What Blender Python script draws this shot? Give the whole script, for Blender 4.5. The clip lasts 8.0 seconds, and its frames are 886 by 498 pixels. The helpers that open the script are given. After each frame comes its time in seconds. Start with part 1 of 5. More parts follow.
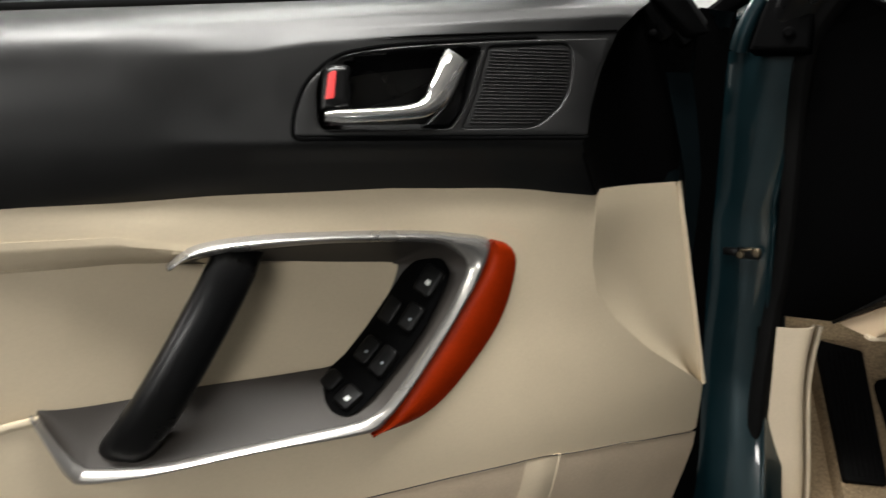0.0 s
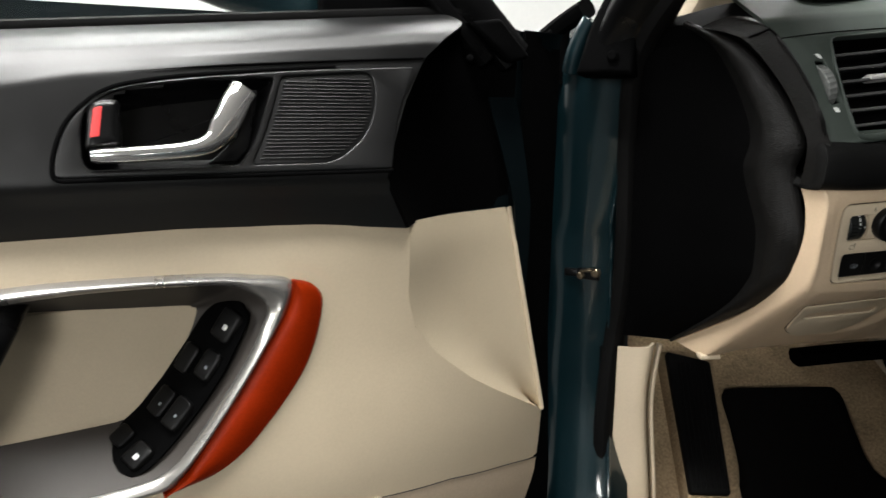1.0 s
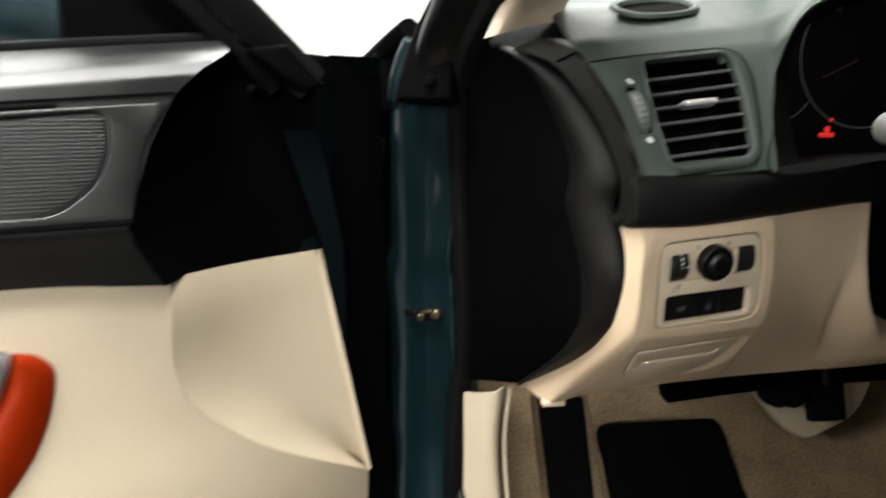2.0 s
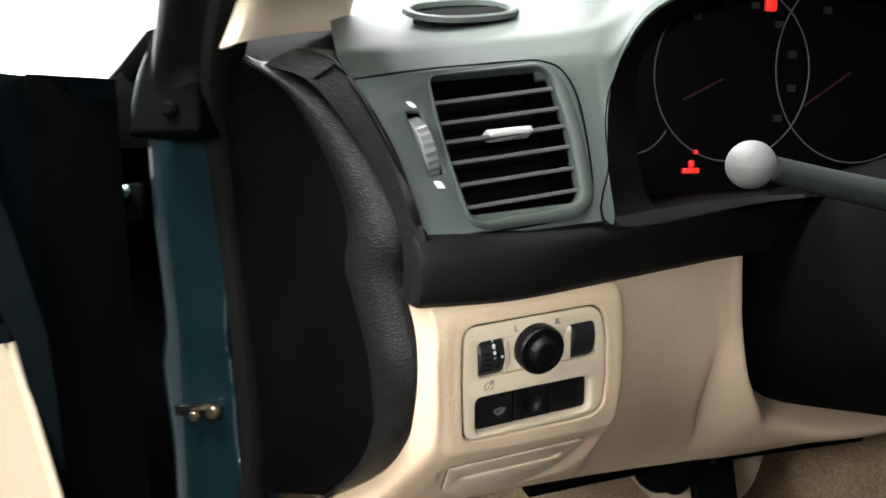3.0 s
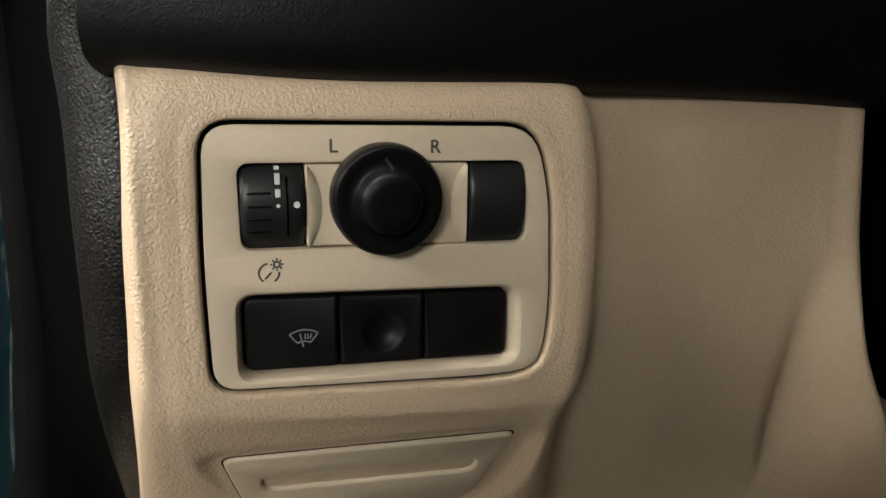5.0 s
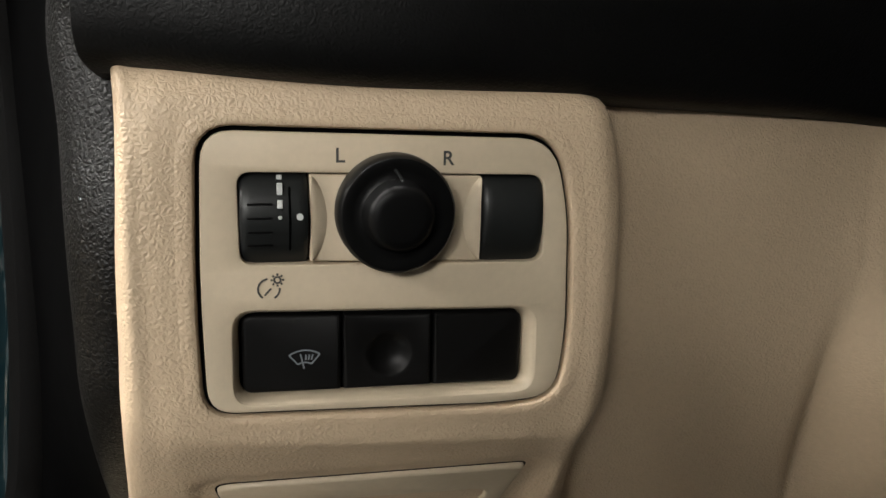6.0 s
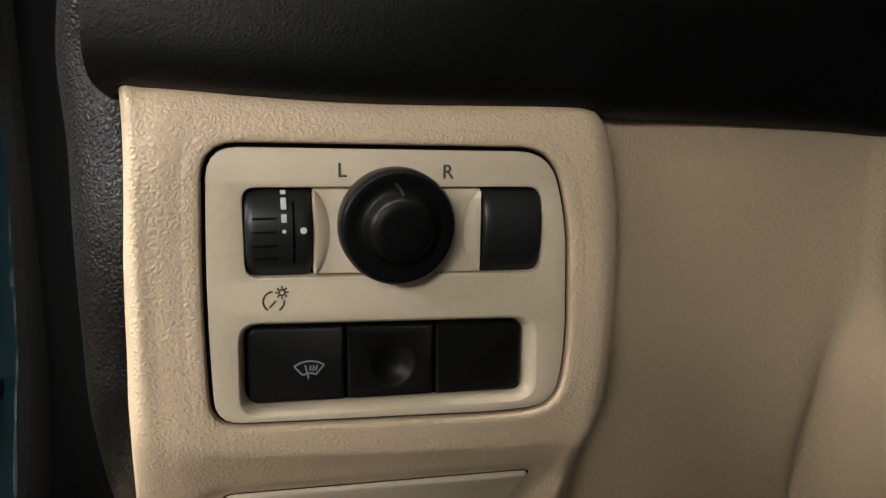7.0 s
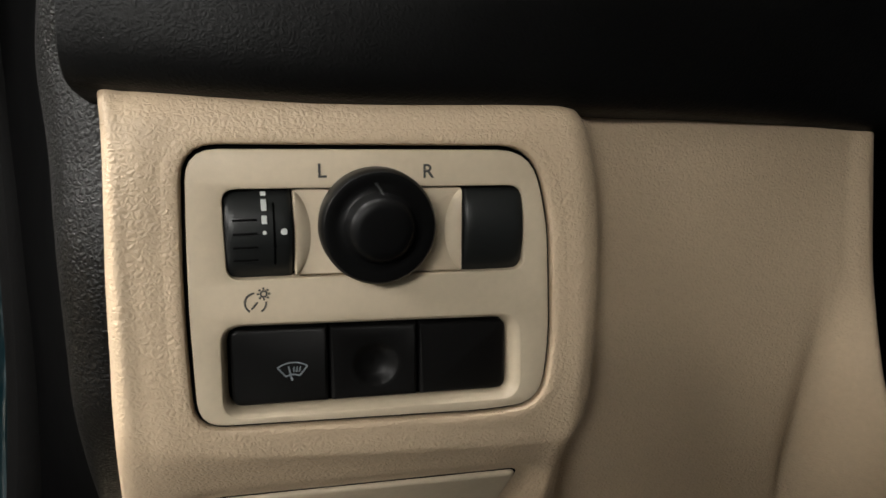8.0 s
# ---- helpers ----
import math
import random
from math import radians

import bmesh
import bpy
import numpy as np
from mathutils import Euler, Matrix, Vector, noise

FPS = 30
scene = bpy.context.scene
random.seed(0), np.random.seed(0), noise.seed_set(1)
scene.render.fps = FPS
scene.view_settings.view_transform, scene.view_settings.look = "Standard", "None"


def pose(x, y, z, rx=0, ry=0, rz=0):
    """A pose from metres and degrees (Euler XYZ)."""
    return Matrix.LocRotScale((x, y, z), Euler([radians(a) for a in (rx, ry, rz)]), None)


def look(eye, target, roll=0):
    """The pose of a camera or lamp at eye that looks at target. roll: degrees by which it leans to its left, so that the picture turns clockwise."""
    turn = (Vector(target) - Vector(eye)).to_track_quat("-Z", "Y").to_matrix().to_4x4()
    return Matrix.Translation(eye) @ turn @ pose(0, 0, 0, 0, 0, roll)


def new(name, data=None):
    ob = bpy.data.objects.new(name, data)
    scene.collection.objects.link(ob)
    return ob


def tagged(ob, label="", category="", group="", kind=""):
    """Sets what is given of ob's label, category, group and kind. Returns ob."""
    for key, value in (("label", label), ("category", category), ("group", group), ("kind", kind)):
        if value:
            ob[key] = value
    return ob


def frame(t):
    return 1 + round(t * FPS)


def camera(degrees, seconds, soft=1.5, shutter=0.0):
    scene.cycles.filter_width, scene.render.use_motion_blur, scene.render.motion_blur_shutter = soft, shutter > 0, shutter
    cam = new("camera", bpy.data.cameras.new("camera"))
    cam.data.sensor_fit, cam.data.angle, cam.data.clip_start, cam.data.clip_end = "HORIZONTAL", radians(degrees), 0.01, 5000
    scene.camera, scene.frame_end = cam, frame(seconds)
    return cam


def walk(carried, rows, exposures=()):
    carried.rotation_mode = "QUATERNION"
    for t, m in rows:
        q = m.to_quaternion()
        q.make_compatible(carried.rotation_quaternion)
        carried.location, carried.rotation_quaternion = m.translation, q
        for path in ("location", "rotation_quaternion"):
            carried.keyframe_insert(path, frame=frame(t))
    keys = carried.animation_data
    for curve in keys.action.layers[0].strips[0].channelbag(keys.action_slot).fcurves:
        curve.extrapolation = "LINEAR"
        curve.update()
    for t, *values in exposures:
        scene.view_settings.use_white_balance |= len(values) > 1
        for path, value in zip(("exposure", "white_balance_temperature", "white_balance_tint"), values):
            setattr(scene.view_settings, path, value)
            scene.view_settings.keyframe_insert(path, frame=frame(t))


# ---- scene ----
cam = camera(59.8, 8.0, shutter=0.4)
PATH = [
    (0, (0.023, 0.009, 0.862), (-0.025, 1.967, 0.455), 1.1),
    (0.2, (0.041, 0.024, 0.87), (0.052, 1.981, 0.456), 1.3),
    (0.5, (0.073, 0.037, 0.879), (0.149, 1.992, 0.461), 0.9),
    (1, (0.12, 0.044, 0.89), (0.292, 1.996, 0.487), 1.0),
    (1.3, (0.14, 0.05, 0.883), (0.344, 2.001, 0.493), 0.6),
    (1.5, (0.165, 0.066, 0.887), (0.381, 2.015, 0.495), 0.3),
    (2, (0.284, 0.113, 0.912), (0.559, 2.058, 0.533), -0.0),
    (2.2, (0.335, 0.133, 0.933), (0.65, 2.074, 0.566), -0.2),
    (3.3, (0.486, 0.356, 0.883), (0.978, 2.278, 0.638), -0.9),
    (3.5, (0.527, 0.401, 0.858), (0.964, 2.341, 0.642), -1.6),
    (4, (0.589, 0.466, 0.793), (0.956, 2.421, 0.584), -1.7),
    (4.5, (0.608, 0.495, 0.777), (0.888, 2.466, 0.589), -0.3),
    (4.7, (0.61, 0.504, 0.774), (0.866, 2.48, 0.6), 1.2),
    (6, (0.612, 0.529, 0.771), (0.809, 2.516, 0.669), 3.5),
    (6.5, (0.614, 0.525, 0.768), (0.799, 2.514, 0.666), 3.2),
    (7, (0.613, 0.524, 0.771), (0.794, 2.515, 0.701), 2.9),
    (7.5, (0.612, 0.524, 0.771), (0.787, 2.515, 0.709), 2.6),
    (8, (0.617, 0.523, 0.769), (0.811, 2.513, 0.716), 2.0),
]
walk(cam, [(t, look(eye, target, roll)) for t, eye, target, roll in PATH], [(0, -0.58, 6500, 10), (1.2, -0.32, 6350, 10), (2.2, 0.32, 6400, 10), (3.5, 1.1, 6100, 10), (4.0, 0.58, 6500, 10), (4.6, 0.3, 6550, 10), (8, 0.3, 6550, 10)])

from mathutils.bvhtree import BVHTree
from mathutils.geometry import tessellate_polygon

# ---- world and light ----
world = bpy.data.worlds.new("world")
scene.world = world
world.use_nodes = True
world.node_tree.nodes["Background"].inputs[0].default_value = (0.9, 0.95, 1.0, 1)
world.node_tree.nodes["Background"].inputs[1].default_value = 0.0


def area_lamp(name, eye, target, sx, sy, watts, colour=(1.0, 0.985, 0.94)):
    data = bpy.data.lights.new(name, "AREA")
    data.shape, data.size, data.size_y, data.energy, data.color = "RECTANGLE", sx, sy, watts, colour
    ob = new(name, data)
    ob.matrix_world = look(eye, target)
    return ob


# fluorescent tubes under the ceiling of the long garage: (x, y, length along x, length along y, watts thrown towards the car, watts thrown down)
TUBES = [(0.0, 1.55, 1.5, 0.2, 0, 80), (-1.6, 3.6, 1.5, 0.12, 0, 110), (1.4, 3.2, 1.5, 0.12, 0, 60), (-0.15, 0.35, 1.5, 0.3, 0, 115), (-4.2, -0.1, 0.3, 1.5, 100, 0), (-4.0, -2.2, 0.3, 1.5, 80, 0), (-0.6, -5.6, 1.5, 0.3, 80, 0), (-1.6, -8.7, 1.5, 0.3, 100, 0), (-2.8, -8.7, 1.5, 0.3, 185, 0), (-3.2, -11.5, 1.5, 0.3, 150, 0)]
for tx, ty, lx, ly, to_car, down in TUBES:
    if down:
        area_lamp("tube_lamp", (tx, ty, 2.47), (tx, ty, 0), lx, ly, down)
    else:
        area_lamp("tube_lamp", (tx, ty, 2.45), (0.45, 0.7, 0.75), 1.5, 0.3, to_car)


# ---- materials ----
def material(name, base, rough, metal=0.0, vary=0.08, vscale=18.0, bump=0.0, bscale=900.0, cells=False, coat=0.0, spec=0.5, fine=0.0, emit=0.0):
    m = bpy.data.materials.new(name)
    m.use_nodes = True
    t = m.node_tree
    b = t.nodes["Principled BSDF"]
    b.inputs["Roughness"].default_value, b.inputs["Metallic"].default_value = rough, metal
    b.inputs["Coat Weight"].default_value, b.inputs["Specular IOR Level"].default_value = coat, spec
    b.inputs["Coat Roughness"].default_value = 0.06
    co = t.nodes.new("ShaderNodeTexCoord")
    big = t.nodes.new("ShaderNodeTexNoise")
    big.inputs["Scale"].default_value, big.inputs["Detail"].default_value = vscale, 5
    small = t.nodes.new("ShaderNodeTexNoise")
    small.inputs["Scale"].default_value, small.inputs["Detail"].default_value = vscale * 22, 3
    add = t.nodes.new("ShaderNodeMath")
    add.operation = "ADD"
    ramp = t.nodes.new("ShaderNodeMapRange")
    ramp.inputs["From Min"].default_value, ramp.inputs["From Max"].default_value = 0.6, 1.4
    ramp.inputs["To Min"].default_value, ramp.inputs["To Max"].default_value = 1 - vary, 1 + vary
    mul = t.nodes.new("ShaderNodeVectorMath")
    mul.operation = "SCALE"
    mul.inputs[0].default_value = base
    t.links.new(co.outputs["Object"], big.inputs["Vector"])
    t.links.new(co.outputs["Object"], small.inputs["Vector"])
    t.links.new(big.outputs["Fac"], add.inputs[0])
    t.links.new(small.outputs["Fac"], add.inputs[1])
    t.links.new(add.outputs[0], ramp.inputs["Value"])
    t.links.new(ramp.outputs[0], mul.inputs["Scale"])
    t.links.new(mul.outputs[0], b.inputs["Base Color"])
    rr = t.nodes.new("ShaderNodeMapRange")
    rr.inputs["From Min"].default_value, rr.inputs["From Max"].default_value = 0.3, 0.7
    rr.inputs["To Min"].default_value, rr.inputs["To Max"].default_value = max(rough - 0.06, 0.02), min(rough + 0.06, 1)
    t.links.new(big.outputs["Fac"], rr.inputs["Value"])
    t.links.new(rr.outputs[0], b.inputs["Roughness"])
    if bump:
        if cells:
            # pebbled leather grain: raised cells between narrow creases, warped so that no two are alike
            tex = t.nodes.new("ShaderNodeTexVoronoi")
            tex.feature = "DISTANCE_TO_EDGE"
            tex.inputs["Scale"].default_value = bscale
            warp = t.nodes.new("ShaderNodeVectorMath")
            warp.operation = "MULTIPLY_ADD"
            wn = t.nodes.new("ShaderNodeTexNoise")
            wn.inputs["Scale"].default_value = bscale * 0.8
            t.links.new(co.outputs["Object"], wn.inputs["Vector"])
            t.links.new(wn.outputs["Color"], warp.inputs[0])
            warp.inputs[1].default_value = (1.5 / bscale,) * 3
            t.links.new(co.outputs["Object"], warp.inputs[2])
            t.links.new(warp.outputs[0], tex.inputs["Vector"])
            crown = t.nodes.new("ShaderNodeMapRange")
            crown.interpolation_type = "SMOOTHSTEP"
            crown.inputs["From Max"].default_value = 0.42
            t.links.new(tex.outputs["Distance"], crown.inputs["Value"])
            soft = t.nodes.new("ShaderNodeTexNoise")
            soft.inputs["Scale"].default_value, soft.inputs["Detail"].default_value = bscale * 0.35, 3
            t.links.new(co.outputs["Object"], soft.inputs["Vector"])
            both = t.nodes.new("ShaderNodeMath")
            both.operation = "MULTIPLY_ADD"
            both.inputs[1].default_value = 1.6
            t.links.new(soft.outputs["Fac"], both.inputs[0])
            t.links.new(crown.outputs[0], both.inputs[2])
            out = both.outputs[0]
        else:
            tex = t.nodes.new("ShaderNodeTexNoise")
            tex.inputs["Scale"].default_value, tex.inputs["Detail"].default_value = bscale, 4
            t.links.new(co.outputs["Object"], tex.inputs["Vector"])
            out = tex.outputs["Fac"]
        bp = t.nodes.new("ShaderNodeBump")
        bp.inputs["Strength"].default_value, bp.inputs["Distance"].default_value = bump, 0.5 / bscale
        t.links.new(out, bp.inputs["Height"])
        t.links.new(bp.outputs[0], b.inputs["Normal"])
    if emit:
        t.links.new(mul.outputs[0], b.inputs["Emission Color"])
        b.inputs["Emission Strength"].default_value = emit
    return m


BEIGE = (0.56, 0.47, 0.335)
M_BEIGE = material("beige_soft_trim", BEIGE, 0.5, vary=0.05, bump=0.25, bscale=900, cells=True)
M_BEIGE_DASH = material("beige_grained_plastic", (0.575, 0.44, 0.30), 0.5, vary=0.06, bump=0.28, bscale=560, cells=True)
M_BEIGE_SMOOTH = material("beige_smooth_plastic", (0.572, 0.476, 0.345), 0.42, vary=0.06, bump=0.08, bscale=1500)
M_BEIGE_CLOTH = material("beige_cloth", (0.50, 0.40, 0.29), 0.85, vary=0.1, bump=0.6, bscale=1400)
M_BLACK = material("black_soft_trim", (0.0042, 0.0042, 0.0044), 0.4, vary=0.12, bump=0.08, bscale=900, cells=True, spec=0.5)
M_BLACK_LEATHER = material("black_grained_vinyl", (0.0042, 0.004, 0.0038), 0.46, vary=0.15, bump=0.38, bscale=480, cells=True, spec=0.18)
M_BAND = material("black_grained_dash_band", (0.0045, 0.0045, 0.0045), 0.5, vary=0.15, bump=0.14, bscale=620, cells=True, spec=0.15)
M_KNOB = material("black_matt_knob_plastic", (0.003, 0.003, 0.0031), 0.38, vary=0.12, bump=0.03, bscale=1500, spec=0.14)
M_SWITCH = material("dark_grey_switch_plastic", (0.012, 0.013, 0.0128), 0.38, vary=0.1, bump=0.04, bscale=1500, spec=0.35)
M_STALK = material("dark_grey_green_stalk_plastic", (0.022, 0.026, 0.023), 0.35, vary=0.1, spec=0.5)
M_BUTTON = material("black_button_plastic", (0.0048, 0.0046, 0.0045), 0.42, vary=0.12, bump=0.05, bscale=1500, spec=0.22)
# the car's teal, nearly black: shade on the door edge put into the colour
M_TEAL_SHADED = material("shaded_teal_paint", (0.0014, 0.0035, 0.0045), 0.5, vary=0.2, spec=0.1)
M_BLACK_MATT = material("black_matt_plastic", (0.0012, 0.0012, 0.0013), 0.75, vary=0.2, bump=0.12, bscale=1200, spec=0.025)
M_BLACK_GLOSS = material("black_satin_plastic", (0.003, 0.003, 0.0032), 0.3, vary=0.15, bump=0.04, bscale=1500, spec=0.25)
M_RUBBER = material("black_rubber", (0.0028, 0.0027, 0.0027), 0.75, vary=0.25, bump=0.3, bscale=700, spec=0.1)
M_GREY = material("grey_green_dash_plastic", (0.034, 0.043, 0.037), 0.58, vary=0.03, bump=0.08, bscale=900, cells=True, spec=0.35)
M_WHEEL = material("light_grey_wheel_plastic", (0.12, 0.125, 0.12), 0.4, vary=0.1)
M_HOOD = material("black_hood_plastic", (0.0024, 0.0024, 0.0025), 0.6, vary=0.15, bump=0.1, bscale=900, spec=0.07)
M_SILVER = material("satin_silver_plastic", (0.40, 0.385, 0.365), 0.28, metal=0.78, vary=0.02, vscale=6)
M_TRAY = material("satin_bronze_grey_plastic", (0.037, 0.032, 0.028), 0.55, vary=0.03, vscale=6, bump=0.05, bscale=1200, spec=0.35)
M_SLAT = material("dark_grey_slat_plastic", (0.06, 0.06, 0.06), 0.4, vary=0.08, spec=0.5)
M_CHROME = material("polished_chrome", (0.85, 0.84, 0.83), 0.11, metal=0.93, vary=0.03)
M_WOOD = material("red_brown_lacquered_wood", (0.22, 0.016, 0.0012), 0.42, vary=0.22, vscale=30, spec=0.07)
M_BRIGHT = material("bright_satin_silver_plastic", (0.72, 0.70, 0.69), 0.28, metal=0.5, vary=0.04)
M_TEAL = material("teal_metallic_paint", (0.0042, 0.0185, 0.0235), 0.34, metal=0.45, vary=0.06, coat=1.0)
M_RED = material("red_marker", (0.75, 0.06, 0.06), 0.4, vary=0.05)
M_WHITE_MARK = material("white_print", (0.6, 0.62, 0.6), 0.5, vary=0.03)
M_DARK_PRINT = material("dark_grey_print", (0.05, 0.048, 0.045), 0.6, vary=0.1)
M_GREY_PRINT = material("pale_grey_print", (0.19, 0.215, 0.23), 0.5, vary=0.1)
M_STEEL = material("zinc_plated_steel", (0.15, 0.12, 0.08), 0.35, metal=0.9, vary=0.3)
M_BOLT = material("bright_zinc_bolt", (0.32, 0.32, 0.31), 0.3, metal=0.9, vary=0.1)
M_CARPET = material("tan_carpet", (0.285, 0.208, 0.127), 0.95, vary=0.55, vscale=12, bump=1.0, bscale=800, spec=0.1)
M_MAT = material("black_carpet_mat", (0.0028, 0.0025, 0.0024), 0.95, vary=0.3, vscale=30, bump=1.0, bscale=900, spec=0.05)
M_WALL = material("white_painted_wall", (0.82, 0.82, 0.80), 0.7, vary=0.03, vscale=2, bump=0.1, bscale=120)
M_WALL_GREY = material("light_grey_painted_wall", (0.55, 0.545, 0.53), 0.7, vary=0.05, vscale=2, bump=0.1, bscale=120)
M_WALL_DARK = material("dark_grey_painted_wall", (0.085, 0.082, 0.08), 0.7, vary=0.05, vscale=2, bump=0.1, bscale=120)
M_CONCRETE = material("dark_sealed_concrete", (0.035, 0.034, 0.032), 0.75, vary=0.2, vscale=3, bump=0.3, bscale=90)
M_LINER = material("grey_headliner_cloth", (0.32, 0.30, 0.26), 0.9, vary=0.08, bump=0.4, bscale=900)
M_RING = material("dull_grey_ring", (0.10, 0.10, 0.10), 0.5, metal=0.5, vary=0.05)
M_GAUGE = material("black_gauge_face", (0.0012, 0.0012, 0.0014), 0.5, vary=0.1, spec=0.03)
M_NEEDLE = material("red_needle", (0.02, 0.001, 0.0015), 0.5, vary=0.05)
M_LAMP_RED = material("red_warning_lamp", (1.0, 0.03, 0.02), 0.5, vary=0.05, emit=0.16)
M_TUBE = material("fluorescent_tube", (1.0, 0.97, 0.9), 0.5, vary=0.0, emit=12.0)
M_GLASS = bpy.data.materials.new("clear_glass")
M_GLASS.use_nodes = True
gb = M_GLASS.node_tree.nodes["Principled BSDF"]
gb.inputs["Transmission Weight"].default_value, gb.inputs["Roughness"].default_value, gb.inputs["IOR"].default_value = 1.0, 0.0, 1.45
gb.inputs["Base Color"].default_value = (0.93, 0.97, 0.95, 1)


# ---- building helpers ----
ORIGIN = {}


def thing(name, at, label, category, group="", kind=""):
    ob = new(name)
    ob.location = at
    ob.empty_display_size = 0.05
    ORIGIN[ob.name] = Vector(at)
    return tagged(ob, label, category, group, kind)


def part(name, bm, mat, parent=None, label="", sharp=35.0):
    """One mesh object from a bmesh in world metres, under a thing or a part."""
    bmesh.ops.remove_doubles(bm, verts=bm.verts, dist=1e-6)
    bmesh.ops.recalc_face_normals(bm, faces=bm.faces)
    c = sum((v.co for v in bm.verts), Vector()) / max(len(bm.verts), 1)
    bmesh.ops.translate(bm, verts=bm.verts, vec=-c)
    me = bpy.data.meshes.new(name)
    bm.to_mesh(me)
    bm.free()
    me.materials.append(mat)
    for p in me.polygons:
        p.use_smooth = True
    me.set_sharp_from_angle(angle=radians(sharp))
    ob = new(name, me)
    ob.location = c
    ORIGIN[ob.name] = c
    if parent is not None:
        ob.parent = parent
        ob.matrix_parent_inverse = Matrix.Translation(-ORIGIN[parent.name])
    return tagged(ob, label)


def single(name, bm, mat, label, category, kind="", group="", sharp=35.0):
    return tagged(part(name, bm, mat, sharp=sharp), label, category, group, kind)


def crom(pts, k=6, closed=False):
    """A smooth curve through control points."""
    P = [Vector(p) for p in pts]
    n, out = len(P), []
    for i in range(n if closed else n - 1):
        a, b, c, d = [P[j % n] if closed else P[min(max(j, 0), n - 1)] for j in (i - 1, i, i + 1, i + 2)]
        for s in range(k):
            t = s / k
            out.append(0.5 * (2 * b + (c - a) * t + (2 * a - 5 * b + 4 * c - d) * t * t + (3 * b - a - 3 * c + d) * t ** 3))
    if not closed:
        out.append(P[-1].copy())
    return out


def even(pts, n, closed=False):
    """n points evenly along a polyline."""
    P = [Vector(p) for p in pts] + ([Vector(pts[0])] if closed else [])
    d = [0.0]
    for a, b in zip(P, P[1:]):
        d.append(d[-1] + (b - a).length)
    out, j = [], 0
    for i in range(n):
        s = d[-1] * i / (n if closed else n - 1)
        while j < len(P) - 2 and d[j + 1] < s:
            j += 1
        f = (s - d[j]) / max(d[j + 1] - d[j], 1e-9)
        out.append(P[j].lerp(P[j + 1], min(f, 1)))
    return out


def rounded(pts, k=5):
    """A closed outline from corners (x, y, radius), in order."""
    out, n = [], len(pts)
    for i in range(n):
        p, a, b = Vector(pts[i][:2]), Vector(pts[i - 1][:2]), Vector(pts[(i + 1) % n][:2])
        r = pts[i][2]
        da, db = (a - p), (b - p)
        cut = min(r, da.length * 0.48, db.length * 0.48)
        s, e = p + da.normalized() * cut, p + db.normalized() * cut
        for j in range(k + 1):
            t = j / k
            out.append((1 - t) ** 2 * s + 2 * t * (1 - t) * p + t * t * e)
    return out


def rrect(x0, y0, x1, y1, r, k=5):
    return rounded([(x0, y0, r), (x1, y0, r), (x1, y1, r), (x0, y1, r)], k)


def inset(loop, d):
    """Outline moved inwards by d (outwards: minus)."""
    n = len(loop)
    area = sum(loop[i].x * loop[(i + 1) % n].y - loop[(i + 1) % n].x * loop[i].y for i in range(n))
    sgn, out = (1 if area > 0 else -1), []
    for i in range(n):
        t = loop[(i + 1) % n] - loop[i - 1]
        nrm = Vector((-t.y, t.x)).normalized() if t.length > 1e-9 else Vector((0, 0))
        out.append(loop[i] + nrm * d * sgn)
    return out


def axes(o, ex, n):
    """A local frame: ex to the right, ey up, n towards the viewer."""
    ex, n = Vector(ex).normalized(), Vector(n).normalized()
    ey = n.cross(ex).normalized()
    ex = ey.cross(n)
    m = Matrix((ex, ey, n)).transposed().to_4x4()
    m.translation = Vector(o)
    return m


def skin(bm, rows, closed=False):
    """Quads between rows of points."""
    V = [[bm.verts.new(p) for p in r] for r in rows]
    for a, b in zip(V, V[1:]):
        n = len(a)
        for i in range(n if closed else n - 1):
            j = (i + 1) % n
            bm.faces.new((a[i], a[j], b[j], b[i]))
    return V


def sheet(rows, thick=0.003, towards=None, keep=None):
    """A panel with thickness: rows of points are its seen side, towards is about where it is seen from."""
    P = np.array([[tuple(p) for p in r] for r in rows])
    du, dv = np.gradient(P, axis=1), np.gradient(P, axis=0)
    N = np.cross(du, dv)
    N /= np.maximum(np.linalg.norm(N, axis=2, keepdims=True), 1e-12)
    view = np.array(towards if towards is not None else (0.3, 0.1, 0.9)) - P
    if (N * view).sum() < 0:
        N = -N
    Q = P - N * thick
    bm = bmesh.new()
    R, C = P.shape[:2]
    A = [[bm.verts.new(P[i, j]) for j in range(C)] for i in range(R)]
    B = [[bm.verts.new(Q[i, j]) for j in range(C)] for i in range(R)]
    on = [[keep is None or keep(i, j) for j in range(C - 1)] for i in range(R - 1)]
    for i in range(R - 1):
        for j in range(C - 1):
            if not on[i][j]:
                continue
            bm.faces.new((A[i][j], A[i][j + 1], A[i + 1][j + 1], A[i + 1][j]))
            bm.faces.new((B[i][j], B[i + 1][j], B[i + 1][j + 1], B[i][j + 1]))
            for (di, dj), (p, q) in (((-1, 0), ((i, j), (i, j + 1))), ((1, 0), ((i + 1, j), (i + 1, j + 1))), ((0, -1), ((i, j), (i + 1, j))), ((0, 1), ((i, j + 1), (i + 1, j + 1)))):
                ii, jj = i + di, j + dj
                if not (0 <= ii < R - 1 and 0 <= jj < C - 1 and on[ii][jj]):
                    bm.faces.new((A[p[0]][p[1]], A[q[0]][q[1]], B[q[0]][q[1]], B[p[0]][p[1]]))
    loose = [v for v in bm.verts if not v.link_faces]
    bmesh.ops.delete(bm, geom=loose, context="VERTS")
    return bm


